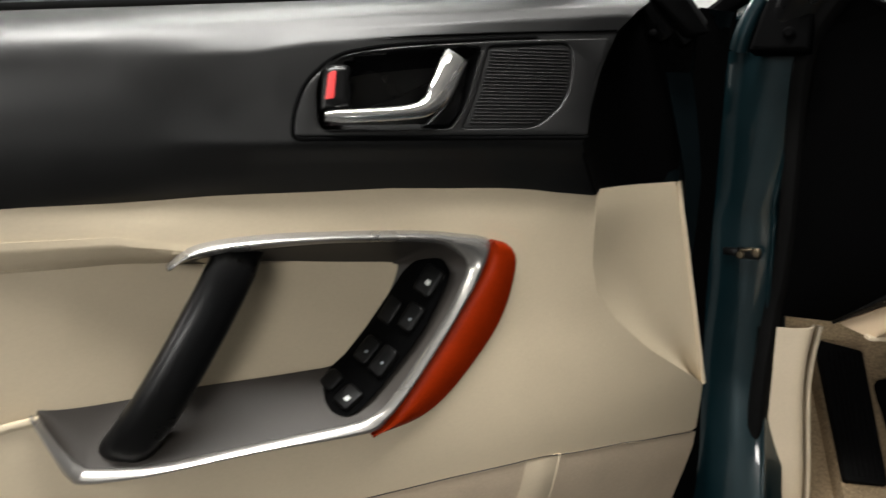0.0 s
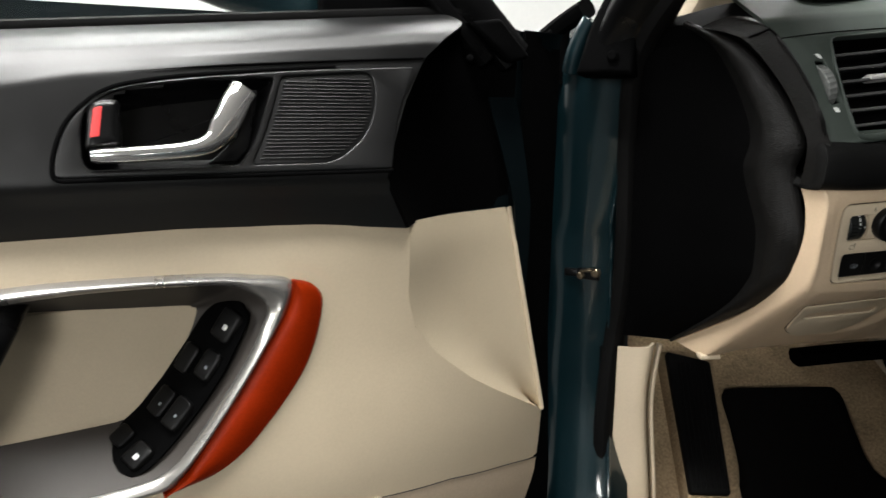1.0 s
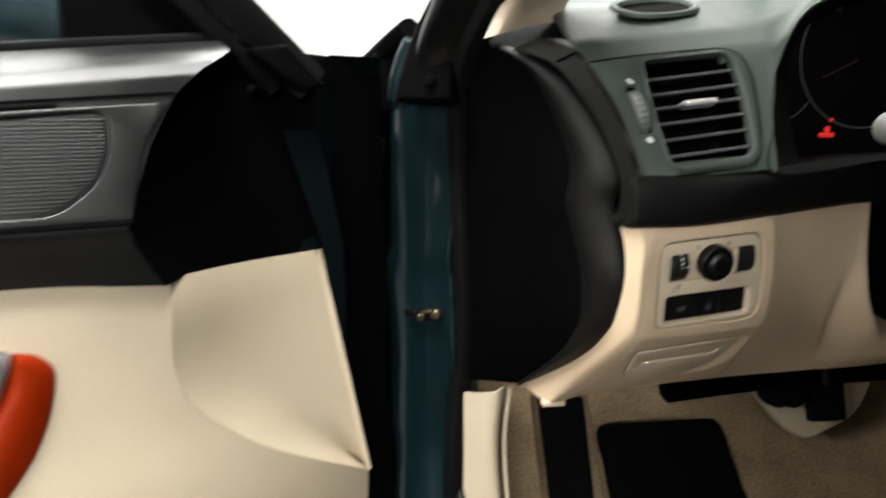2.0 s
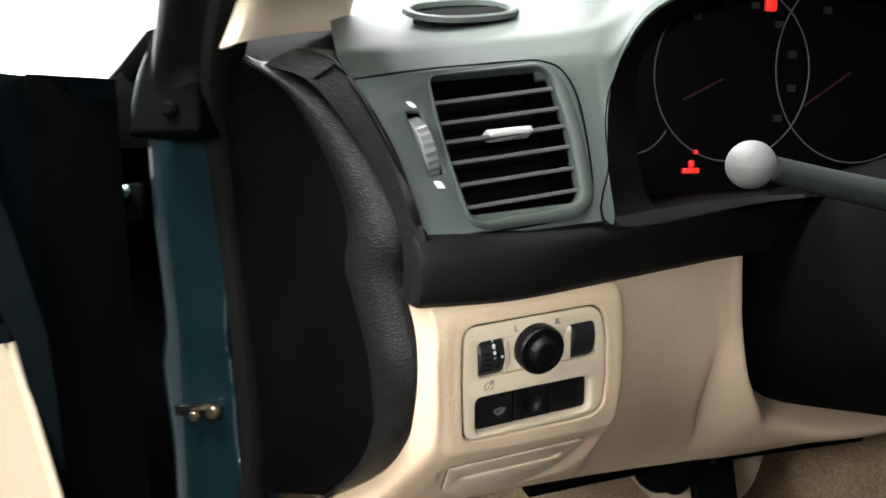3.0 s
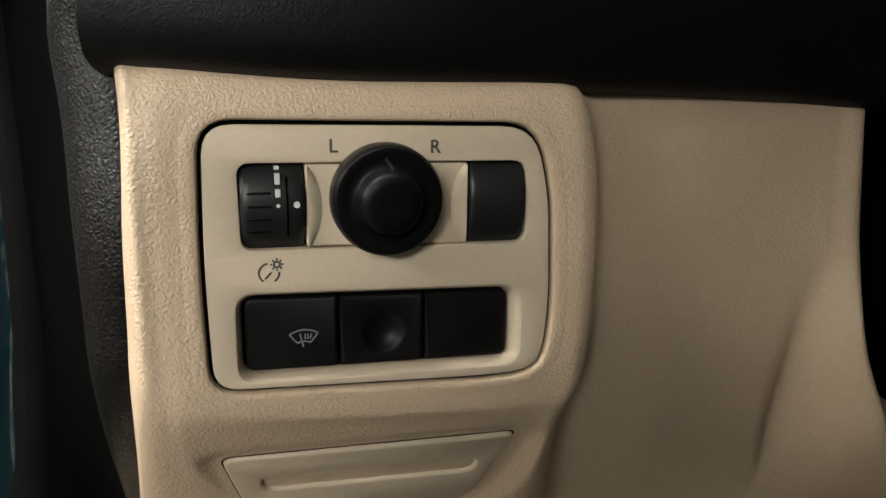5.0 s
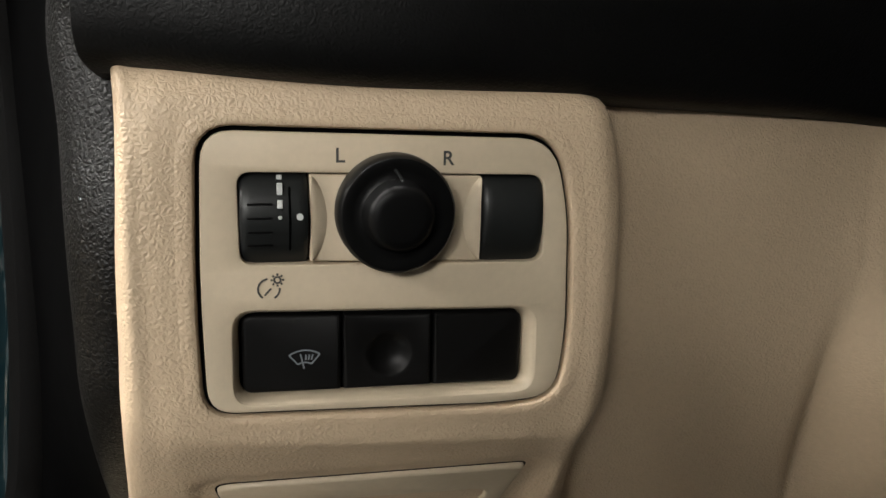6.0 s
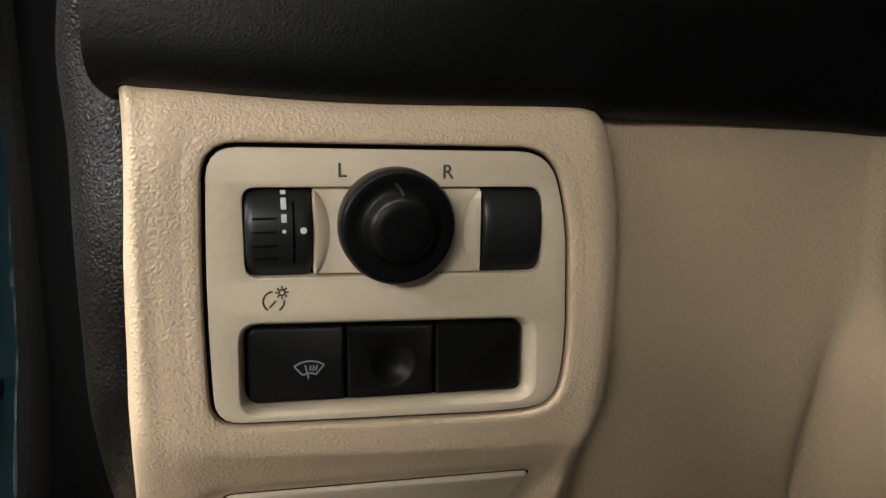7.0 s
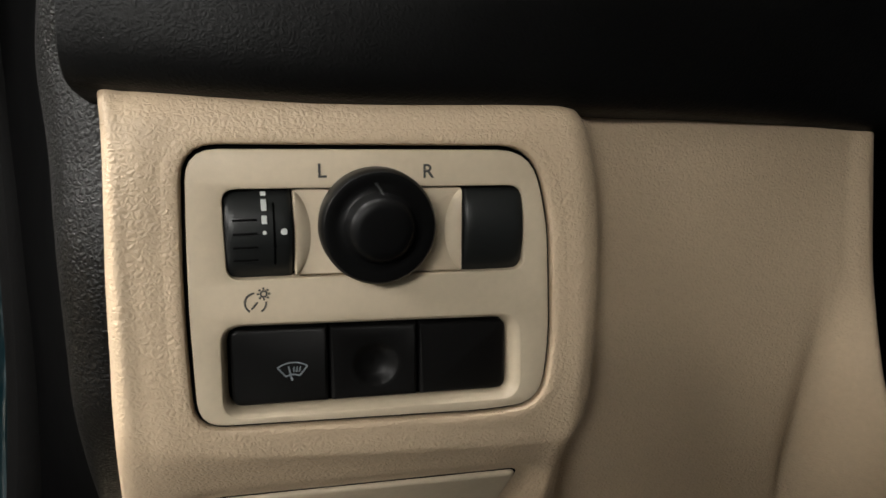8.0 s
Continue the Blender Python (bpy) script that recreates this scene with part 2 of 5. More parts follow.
def net(cols, ku=6, kv=6):
    """Rows of points through a net of control points (each column a list of places from top to bottom)."""
    C = [crom(c, kv) for c in cols]
    return [crom([c[i] for c in C], ku) for i in range(len(C[0]))]


def slab(loop, m, front, back, r=0.001, holes=(), bm=None, steps=3):
    """A plate of an outline in the frame m, from back to front, with rounded front edges and open holes."""
    bm = bm or bmesh.new()
    faces = {0: ([], []), 1: ([], [])}
    for k, lp in enumerate([loop, *holes]):
        sg = 1 if k == 0 else -1
        rows = [[m @ Vector((p.x, p.y, back)) for p in lp]]
        for s in range(steps + 1):
            a = math.pi / 2 * s / steps
            rows.append([m @ Vector((p.x, p.y, front - r * (1 - math.sin(a)))) for p in inset(lp, sg * r * (1 - math.cos(a)))])
        V = skin(bm, rows, True)
        for side, ring, flat in ((0, V[0], lp), (1, V[-1], inset(lp, sg * r))):
            faces[side][0].append([Vector((p.x, p.y, 0)) for p in flat])
            faces[side][1].extend(ring)
    for loops, verts in faces.values():
        for tri in tessellate_polygon(loops):
            if len({verts[i] for i in tri}) == 3:
                try:
                    bm.faces.new([verts[i] for i in tri])
                except ValueError:
                    pass
    return bm


def lathe(profile, m, k=40, bm=None):
    """A turned body about the frame's n axis from (radius, height) pairs."""
    bm = bm or bmesh.new()
    rows = [[m @ Vector((r * math.cos(2 * math.pi * i / k), r * math.sin(2 * math.pi * i / k), h)) for i in range(k)] for r, h in profile]
    V = skin(bm, rows, True)
    for e in (V[0], V[-1]):
        bm.faces.new(e)
    return bm


def sweep(path, wide, high, up=(0, 0, 1), k=14, power=2.6, bm=None, taper=None):
    """A rounded bar along a path: wide across, high along up (half sizes)."""
    bm = bm or bmesh.new()
    P, rows = [Vector(p) for p in path], []
    for i, p in enumerate(P):
        t = (P[min(i + 1, len(P) - 1)] - P[max(i - 1, 0)]).normalized()
        s = t.cross(Vector(up)).normalized()
        q = s.cross(t).normalized()
        f = taper[i] if taper else 1.0
        ring = []
        for j in range(k):
            a = 2 * math.pi * j / k
            ca, sa = math.cos(a), math.sin(a)
            ring.append(p + s * (wide * f * math.copysign(abs(ca) ** (2 / power), ca)) + q * (high * f * math.copysign(abs(sa) ** (2 / power), sa)))
        rows.append(ring)
    V = skin(bm, rows, True)
    for e in (V[0], V[-1]):
        bm.faces.new(e)
    return bm


def box(lo, hi, r=0.003, bm=None, m=None):
    """A block between two corners with softened edges."""
    w = bmesh.new()
    bmesh.ops.create_cube(w, size=1)
    for v in w.verts:
        v.co = Vector([(lo[i] + hi[i]) / 2 + v.co[i] * (hi[i] - lo[i]) for i in range(3)])
    if r:
        bmesh.ops.bevel(w, geom=w.edges[:], offset=r, segments=2, profile=0.5, affect="EDGES")
    if m is not None:
        bmesh.ops.transform(w, matrix=m, verts=w.verts)
    if bm is None:
        return w
    me = bpy.data.meshes.new("scratch")
    w.to_mesh(me)
    w.free()
    bm.from_mesh(me)
    bpy.data.meshes.remove(me)
    return bm


def letter(ch, m, size, depth, name, mat, parent, label):
    cu = bpy.data.curves.new("letter", "FONT")
    cu.body, cu.size, cu.extrude, cu.offset, cu.align_x, cu.align_y = ch, size, depth, size * 0.014, "CENTER", "CENTER"
    tmp = new("letter", cu)
    me = bpy.data.meshes.new_from_object(tmp)
    bpy.data.objects.remove(tmp)
    bm = bmesh.new()
    bm.from_mesh(me)
    bmesh.ops.transform(bm, matrix=m, verts=bm.verts)
    return part(name, bm, mat, parent, label)


def strokes(lines, m, w, front, bm=None):
    """Thin printed lines in a frame's plane."""
    bm = bm or bmesh.new()
    for ln in lines:
        pts = [m @ Vector((x, y, front)) for x, y in ln]
        sweep(pts, w / 2, 0.00008, up=m.to_3x3() @ Vector((0, 0, 1)), k=6, power=4, bm=bm)
    return bm


def arc2(cx, cy, r, a0, a1, k=10):
    return [(cx + r * math.cos(radians(a0 + (a1 - a0) * i / k)), cy + r * math.sin(radians(a0 + (a1 - a0) * i / k))) for i in range(k + 1)]


# ---- garage ----
def garage():
    single("floor", box((-5.0, -13.0, -0.1), (5.0, 5.2, 0.0), 0), M_CONCRETE, "dark grey concrete garage floor under the car", "floor", "structure")
    single("wall_north", box((-5.2, 5.2, 0), (5.2, 5.4, 2.7), 0), M_WALL, "plain white painted garage wall ahead of the car", "wall", "structure")
    single("wall_south", box((-5.2, -13.2, 0), (5.2, -13.0, 2.7), 0), M_WALL_DARK, "plain dark grey painted garage wall behind the car", "wall", "structure")
    single("wall_west", box((-5.2, -13.0, 0), (-5.0, 5.2, 2.7), 0), M_WALL_DARK, "plain dark grey painted garage wall beside the open door", "wall", "structure")
    single("wall_east", box((5.0, -13.0, 0), (5.2, 5.2, 2.7), 0), M_WALL_DARK, "plain dark grey painted garage wall on the far side", "wall", "structure")
    single("ceiling", box((-5.2, -13.2, 2.7), (5.2, 5.4, 2.8), 0), M_WALL_GREY, "plain light grey garage ceiling", "ceiling", "structure")
    for x, y, lx, ly, _, _ in TUBES:
        lamp = thing("ceiling_light", (x, y, 2.7), "white twin fluorescent tube light under the garage ceiling", "ceiling light", "garage ceiling lights")
        ax, ay = (lx / 2, 0) if lx > ly else (0, ly / 2)
        hx, hy = lx / 2 + 0.04, ly / 2 + 0.04
        part("housing", box((x - hx, y - hy, 2.6), (x + hx, y + hy, 2.698), 0.01), M_WALL, lamp)
        for d in (-0.36 * min(lx, ly), 0.36 * min(lx, ly)):
            ox, oy = (0, d) if lx > ly else (d, 0)
            part("tube", sweep([(x + ox + ax * f, y + oy + ay * f, 2.56) for f in (-1, 0, 1)], 0.013, 0.013, power=2), M_TUBE, lamp, "glowing fluorescent tube")


garage()


# ---- driver's door, swung open ----
# local frame of the door: u along it towards the hinges, z up, n towards the cabin side
DM = axes((0, 0.675, 0), (0.934, 0.358, 0), (0.358, -0.934, 0))


def D(u, z, n):
    return DM @ Vector((u, z, n))


def z_belt(u):
    return 0.944 + 0.085 * u


def z_seam(u):
    return float(np.interp(u, [-0.8, -0.30, -0.154, -0.106, -0.017, 0.065, 0.178], [0.845, 0.876, 0.888, 0.8965, 0.905, 0.911, 0.918]))


def z_bound(u):
    return float(np.interp(u, [-0.8, -0.34, -0.24, -0.13, -0.04, 0.04, 0.114, 0.166], [0.752, 0.768, 0.772, 0.775, 0.777, 0.775, 0.770, 0.765]))


RELIEF = crom([(0.2, -0.02, 0), (0.32, -0.001, 0), (0.42, 0.0115, 0), (0.50, 0.019, 0), (0.55, 0.0205, 0), (0.60, 0.0165, 0), (0.65, 0.010, 0), (0.70, 0.006, 0), (0.735, 0.0038, 0), (0.752, 0.0015, 0), (0.762, -0.0018, 0), (0.770, -0.006, 0), (0.778, -0.012, 0)], 8)
RELIEF_Z, RELIEF_N = [p.x for p in RELIEF], [p.y for p in RELIEF]


def n_low(u, z):
    """Relief of the beige lower trim."""
    base = float(np.interp(z, RELIEF_Z, RELIEF_N))
    base *= float(np.interp(u, [-0.37, -0.25], [0.1, 1.0]))
    f = max(0.0, (u - 0.06) / 0.304)
    return base - 0.098 * f ** 1.9


def n_latch(z):
    return 0.008 - 0.28 * (z - 0.84)


def inside(p, loop):
    x, y, c = p[0], p[1], False
    for i in range(len(loop)):
        a, b = loop[i - 1], loop[i]
        if (a[1] > y) != (b[1] > y) and x < (b[0] - a[0]) * (y - a[1]) / (b[1] - a[1]) + a[0]:
            c = not c
    return c


BEZEL = rounded([(-0.128, 0.8178, 0.016), (0.141, 0.8185, 0.006), (0.150, 0.862, 0.03), (0.173, 0.9165, 0.003), (0.065, 0.9105, 0.03), (-0.042, 0.9005, 0.03), (-0.088, 0.8915, 0.02), (-0.116, 0.866, 0.02), (-0.126, 0.840, 0.014)], 6)
POCKET_HOLE = rounded([(-0.105, 0.8265, 0.012), (0.008, 0.8285, 0.004), (0.022, 0.847, 0.014), (0.042, 0.899, 0.004), (0.005, 0.899, 0.02), (-0.070, 0.8895, 0.03), (-0.096, 0.880, 0.014), (-0.104, 0.862, 0.02)], 7)
GRILLE = rounded([(0.018, 0.8285, 0.004), (0.088, 0.8290, 0.014), (0.118, 0.852, 0.02), (0.1285, 0.880, 0.02), (0.1285, 0.9065, 0.012), (0.048, 0.9005, 0.004), (0.034, 0.860, 0.02)], 7)


def n_floor(u):
    """Depth of the armrest hollow, shallow behind the bar and deep at the switches."""
    return float(np.interp(u, [-0.8, -0.36, -0.30, -0.20, -0.10, -0.02], [-0.004, -0.004, -0.010, -0.026, -0.036, -0.042]))


RING_OUT = [(-0.224, 0.722), (-0.202, 0.738), (-0.150, 0.744), (-0.087, 0.744), (-0.02, 0.742), (0.018, 0.738), (0.050, 0.731), (0.046, 0.707), (0.030, 0.680), (0.004, 0.641),
            (-0.028, 0.600), (-0.046, 0.579), (-0.064, 0.567), (-0.14, 0.564), (-0.186, 0.561), (-0.23, 0.557), (-0.292, 0.552), (-0.306, 0.559), (-0.315, 0.577), (-0.329, 0.610)]
RING_IN = [(-0.222, 0.7205), (-0.196, 0.728), (-0.148, 0.732), (-0.087, 0.734), (-0.012, 0.731), (0.012, 0.724), (0.027, 0.710), (0.022, 0.693), (0.009, 0.668), (-0.018, 0.630),
           (-0.045, 0.597), (-0.062, 0.584), (-0.081, 0.579), (-0.140, 0.574), (-0.186, 0.570), (-0.230, 0.566), (-0.283, 0.565), (-0.295, 0.569), (-0.307, 0.583), (-0.322, 0.609)]
RING_FLOOR = [(-0.222, 0.718), (-0.196, 0.716), (-0.144, 0.714), (-0.085, 0.709), (-0.034, 0.705), (-0.027, 0.703), (-0.023, 0.699), (-0.030, 0.679), (-0.045, 0.652), (-0.058, 0.633),
              (-0.079, 0.614), (-0.09, 0.611), (-0.101, 0.610), (-0.152, 0.609), (-0.20, 0.609), (-0.235, 0.608), (-0.271, 0.607), (-0.295, 0.607), (-0.313, 0.608), (-0.325, 0.610)]
WOOD_OUT = [(0.050, 0.731), (0.068, 0.725), (0.0765, 0.706), (0.060, 0.652), (0.016, 0.598), (-0.020, 0.574), (-0.064, 0.566)]


def car_door():
    door = thing("driver_door", D(0, 0.3, -0.1), "open car door with black and beige trim, teal outside", "car door")

    # black upper trim: belt roll, latch field, tucked lower edge
    def arc_u(z):
        return float(np.interp(z, [0.76, 0.816, 0.845, 0.880, 0.917, 0.936, 0.952], [0.166, 0.1335, 0.143, 0.157, 0.179, 0.201, 0.229]))

    full = crom([(0, -0.078, 0), (0.003, -0.055, 0), (0.008, -0.034, 0), (0.016, -0.0165, 0), (0.026, -0.005, 0), (0.038, 0.002, 0), (0.052, 0.006, 0), (0.07, 0.0085, 0), (0.09, 0.009, 0), (0.11, 0.008, 0), (0.13, 0.004, 0), (0.145, -0.002, 0), (0.155, -0.010, 0)], 6)
    full_d, full_n = [p.x for p in full], [p.y for p in full]
    rows = []
    for i in range(60):
        s = i / 59
        row = []
        for j in range(150):
            a = j / 149
            u = -0.8 + 0.96 * a
            for _ in range(3):
                zb, zs, zl = z_belt(u), z_seam(u), z_bound(u)
                if s < 0.3:
                    z = zb + (zs - zb) * (s / 0.3)
                elif s < 0.75:
                    z = zs + (0.8185 - zs) * ((s - 0.3) / 0.45)
                else:
                    z = 0.8185 + (zl - 0.8185) * ((s - 0.75) / 0.25)
                u = -0.8 + (arc_u(z) + 0.8) * a
            d = zb - z
            if s < 0.3:
                n = float(np.interp(d, [0, 0.003, 0.009, 0.018, 0.028, zb - zs], [-0.078, -0.060, -0.040, -0.025, -0.016, n_latch(zs)]))
            elif s < 0.75:
                n = n_latch(z)
            else:
                n = float(np.interp((s - 0.75) / 0.25, [0, 0.1, 0.4, 1], [n_latch(0.8185), n_latch(0.8185) - 0.001, 0.004, -0.010]))
            # one full swell behind the latch field, no crease
            k = min(1.0, max(0.0, (u + 0.25) / 0.13))
            k = k * k * (3 - 2 * k)
            n = float(np.interp(d, full_d, full_n)) * (1 - k) + n * k
            row.append(D(u, z, n))
        rows.append(row)
    cells = [[(DM.inverted() @ p)[:2] for p in r] for r in rows]
    big = inset(BEZEL, 0.009)
    part("upper_trim", sheet(rows, 0.003, keep=lambda i, j: not inside(((cells[i][j][0] + cells[i + 1][j + 1][0]) / 2, (cells[i][j][1] + cells[i + 1][j + 1][1]) / 2), big)), M_BLACK, door, "black soft upper door trim")
    # groove along the belt roll
    part("trim_seam", sweep([D(u, z_seam(u), n_latch(z_seam(u)) + 0.0008) for u in np.linspace(-0.075, 0.178, 24)], 0.0010, 0.0010, power=2, k=8, taper=list(np.interp(range(24), [0, 8], [0.05, 1.0]))), M_BLACK_MATT, door)
    part("belt_seal", sweep([D(u, z_belt(u) + 0.002, -0.085) for u in np.linspace(-0.8, 0.25, 20)], 0.008, 0.006, k=10), M_RUBBER, door, "black rubber window seal")

    # latch field: raised rim, open cavity, chrome lever, lock knob, tweeter grille
    lm = axes(D(0, 0.84, n_latch(0.84)), DM.to_3x3() @ Vector((1, 0, 0)), DM.to_3x3() @ Vector((0, 0.27, 1)))
    off = Vector((0, 0.84))
    bez, hole, gr = [[p - off for p in lp] for lp in (BEZEL, POCKET_HOLE, GRILLE)]
    bezel = part("latch_bezel", slab(inset(bez, 0.004), lm, 0.0025, -0.004, 0.0014, holes=[hole, gr]), M_BLACK, door, "black latch surround")
    rim = bmesh.new()
    ring = inset(bez, 0.002)
    start = max(range(len(ring)), key=lambda i: ring[i].x - ring[i].y)
    ring = [p for p in ring[start + 1:] if p.x < 0.135] + ring[:start + 1]
    sweep([lm @ Vector((p.x, p.y, 0.0016)) for p in ring], 0.0016, 0.0006, power=2, k=10, bm=rim, up=(0.3, -0.9, 0.2))
    part("rim", rim, M_BLACK_MATT, bezel)
    cav = bmesh.new()
    sections = [[lm @ Vector((p.x, p.y, dz)) for p in inset(hole, ins)] for ins, dz in ((-0.001, 0.003), (0.001, -0.004), (0.004, -0.018), (0.010, -0.026))]
    V = skin(cav, sections, True)
    cav.faces.new(V[-1])
    part("latch_cavity", cav, M_BLACK_GLOSS, door, "dark hollow behind the latch lever")
    lever = bmesh.new()
    path = crom([(-0.099, -0.0025, 0.004), (-0.07, -0.0025, 0.009), (-0.03, 0.0, 0.012), (-0.012, 0.0065, 0.012), (0.000, 0.022, 0.010), (0.010, 0.040, 0.006), (0.017, 0.0505, 0.002)], 6)
    wid = np.interp(np.linspace(0, 1, len(path)), [0, 0.05, 0.3, 0.5, 0.62, 0.75, 1], [0.0042, 0.0055, 0.006, 0.0078, 0.0105, 0.0108, 0.0105])
    rws = []
    for i, p in enumerate(path):
        t = (path[min(i + 1, len(path) - 1)] - path[max(i - 1, 0)])
        s = Vector((-t.y, t.x, 0)).normalized()
        rws.append([lm @ (p + s * (wid[i] * math.cos(a)) + Vector((0, 0, 0.0045 * math.sin(a)))) for a in [2 * math.pi * j / 16 for j in range(16)]])
    V = skin(lever, rws, True)
    lever.faces.new(V[0])
    lever.faces.new(V[-1])
    part("latch_lever", lever, M_CHROME, door, "polished chrome inside door lever")
    foot = [Vector(p) for p in ((-0.014, -0.008), (0.006, -0.009), (0.017, 0.002), (0.028, 0.049), (0.018, 0.049), (0.008, 0.012))]
    part("lever_root", slab(foot, lm, 0.0015, -0.012, 0.002), M_BLACK_GLOSS, door, "dark root of the lever")
    lock = part("lock_knob", slab(rounded([(-0.1025, 0.002, 0.004), (-0.077, 0.004, 0.004), (-0.075, 0.041, 0.008), (-0.098, 0.040, 0.012)]), lm, 0.008, -0.02, 0.0075, steps=6), M_BLACK_GLOSS, door, "black lock knob with a red band")
    part("red_marker", slab(rounded([(-0.0985, 0.0105, 0.001), (-0.0920, 0.0112, 0.001), (-0.0885, 0.0340, 0.002), (-0.0945, 0.0325, 0.002)]), lm, 0.0084, 0.003, 0.0004), M_RED, lock, "red band of the unlocked position")
    grille = part("tweeter_grille", slab(gr, lm, 0.0008, -0.006, 0.001), M_BLACK, door, "ribbed black tweeter cover")
    for i in range(24):
        y = -0.0095 + i * 0.003
        xs = [p for p in np.linspace(0.0, 0.14, 90) if inside((p, y), inset(gr, 0.003))]
        if len(xs) > 3:
            part("rib", sweep([lm @ Vector((xs[0], y, 0.0012)), lm @ Vector(((xs[0] + xs[-1]) / 2, y, 0.001)), lm @ Vector((xs[-1], y, 0.001))], 0.0008, 0.0008, power=2, k=6, up=(0, 0, 1)), M_BLACK, grille)

    # dark shroud between the upper trim and the front edge
    rows = []
    for i in range(14):
        s = i / 13
        z = 0.953 + (0.767 - 0.953) * s
        u0 = arc_u(z)
        n0 = float(np.interp(z, [0.767, 0.8185, 0.918, 0.953], [-0.004, n_latch(0.8185), n_latch(0.918), -0.046]))
        end = Vector((0.322, 0.765 + (0.936 - 0.765) * (1 - s), -0.101 + 0.012 * (1 - s)))
        row = []
        for j in range(14):
            t = j / 13
            p = Vector((u0, z, n0 - 0.007 * min(1, t * 8))).lerp(end, t)
            p.z -= 0.022 * math.sin(math.pi * t) ** 0.8
            row.append(D(p.x, p.y, p.z))
        rows.append(row)
    part("front_shroud", sheet(rows, 0.003), M_BLACK_MATT, door, "black shroud at the door's front edge")

    # beige lower trim with the pull opening left out
    hole = [Vector(p) for p in RING_OUT]
    hole = [Vector((-0.9, 0.739)), Vector((-0.24, 0.739))] + [p for p in hole] + [Vector((-0.345, 0.585)), Vector((-0.9, 0.56))]
    hole = [Vector((p.x, p.y)) for p in hole]
    covered = [Vector(p) for p in ((-0.9, 0.7405), (-0.25, 0.7405), (-0.215, 0.7315), (-0.2, 0.735), (-0.09, 0.739), (0.0, 0.738), (0.05, 0.726), (0.068, 0.715), (0.05, 0.65), (0.008, 0.6), (-0.03, 0.574), (-0.07, 0.570), (-0.14, 0.569), (-0.23, 0.563), (-0.29, 0.562), (-0.306, 0.572), (-0.325, 0.606), (-0.34, 0.604), (-0.36, 0.599), (-0.42, 0.586), (-0.9, 0.572))]

    def kink(z):
        return float(np.interp(z, [0.20, 0.47, 0.527, 0.545, 0.60, 0.64, 0.67, 0.70, 0.77], [0.355, 0.362, 0.364, 0.335, 0.245, 0.195, 0.170, 0.163, 0.167]))

    zs = list(np.linspace(1, 0.0, 100))
    rows = []
    for s in zs:
        row = []
        for j in range(260):
            a = j / 259
            u = -0.8 + 1.0 * a
            for _ in range(3):
                zl = z_bound(min(u, 0.166)) + 0.0015
                z = 0.47 + (zl - 0.47) * s
                u = -0.8 + (kink(z) + 0.8) * a
            row.append((u, z))
        rows.append(row)
    part("lower_trim", sheet([[D(u, z, n_low(u, z)) for u, z in r] for r in rows], 0.003, keep=lambda i, j: not inside(((rows[i][j][0] + rows[i + 1][j + 1][0]) / 2, (rows[i][j][1] + rows[i + 1][j + 1][1]) / 2), covered)), M_BEIGE, door, "beige soft lower door trim")

    # front flange beside it, folded away from the cabin
    frows = []
    for i in range(20):
        s = i / 19
        z = 0.769 + (0.526 - 0.769) * s
        k = Vector((kink(z), z, n_low(kink(z), z) - 0.0015))
        e = Vector((0.324 + 0.040 * s, 0.7645 + (0.527 - 0.7645) * s, -0.102 + 0.024 * s))
        row = []
        for j in range(12):
            t = j / 11
            p = k.lerp(e, t)
            p.z -= (0.008 + 0.012 * s) * math.sin(math.pi * t ** 0.8) ** 1.6
            row.append(D(*p))
        frows.append(row)
    flange = part("front_flange", sheet(frows, 0.003), M_BEIGE, door, "beige flange at the front of the door trim")
    part("flange_lip", sweep([r[-1] for r in frows], 0.003, 0.004, k=8, up=(0.36, -0.93, 0)), M_BEIGE_SMOOTH, flange)

    # map pocket below, cloth-covered, set back behind a seam
    rows = []
    for s in np.linspace(0, 1, 16):
        row = []
        for u in np.linspace(-0.8, 0.360 - 0.10 * s ** 1.3, 70):
            top = float(np.interp(u, [-0.8, -0.07, 0.014, 0.101, 0.21, 0.30, 0.36], [0.46, 0.504, 0.512, 0.518, 0.506, 0.485, 0.466]))
            z = top + (0.24 - top) * s
            row.append((u, z, n_low(u, z) + 0.0015 + 0.003 * math.sin(min(s * 9, 1) * math.pi / 2) - 0.02 * s))
        rows.append(row)
    pocket = part("map_pocket", sheet([[D(*p) for p in r] for r in rows], 0.004), M_BEIGE_CLOTH, door, "beige cloth map pocket")
    part("pocket_seam", sweep([D(u, z + 0.001, n + 0.0005) for u, z, n in rows[0]], 0.0005, 0.0005, power=2, k=6), M_DARK_PRINT, pocket)

    # smooth fold on the pocket beside a stitched seam
    fold = []
    for s in np.linspace(0.0, 0.8, 16):
        row = []
        for f in np.linspace(0, 1, 11):
            u = 0.088 + 0.038 * f - 0.05 * s
            z = 0.517 + (0.24 - 0.517) * s
            row.append(D(u, z, n_low(u, z) + 0.0020 + 0.003 * math.sin(min(s * 9, 1) * math.pi / 2) - 0.02 * s + 0.0035 * min(1, s * 8) * math.sin(math.pi * f)))
        fold.append(row)
    part("pocket_fold", sheet(fold, 0.003), M_BEIGE_SMOOTH, pocket, "smooth fold on the map pocket")
    part("stitch_seam", sweep([r[-1] for r in fold], 0.0010, 0.0010, k=6), M_BEIGE_SMOOTH, pocket)

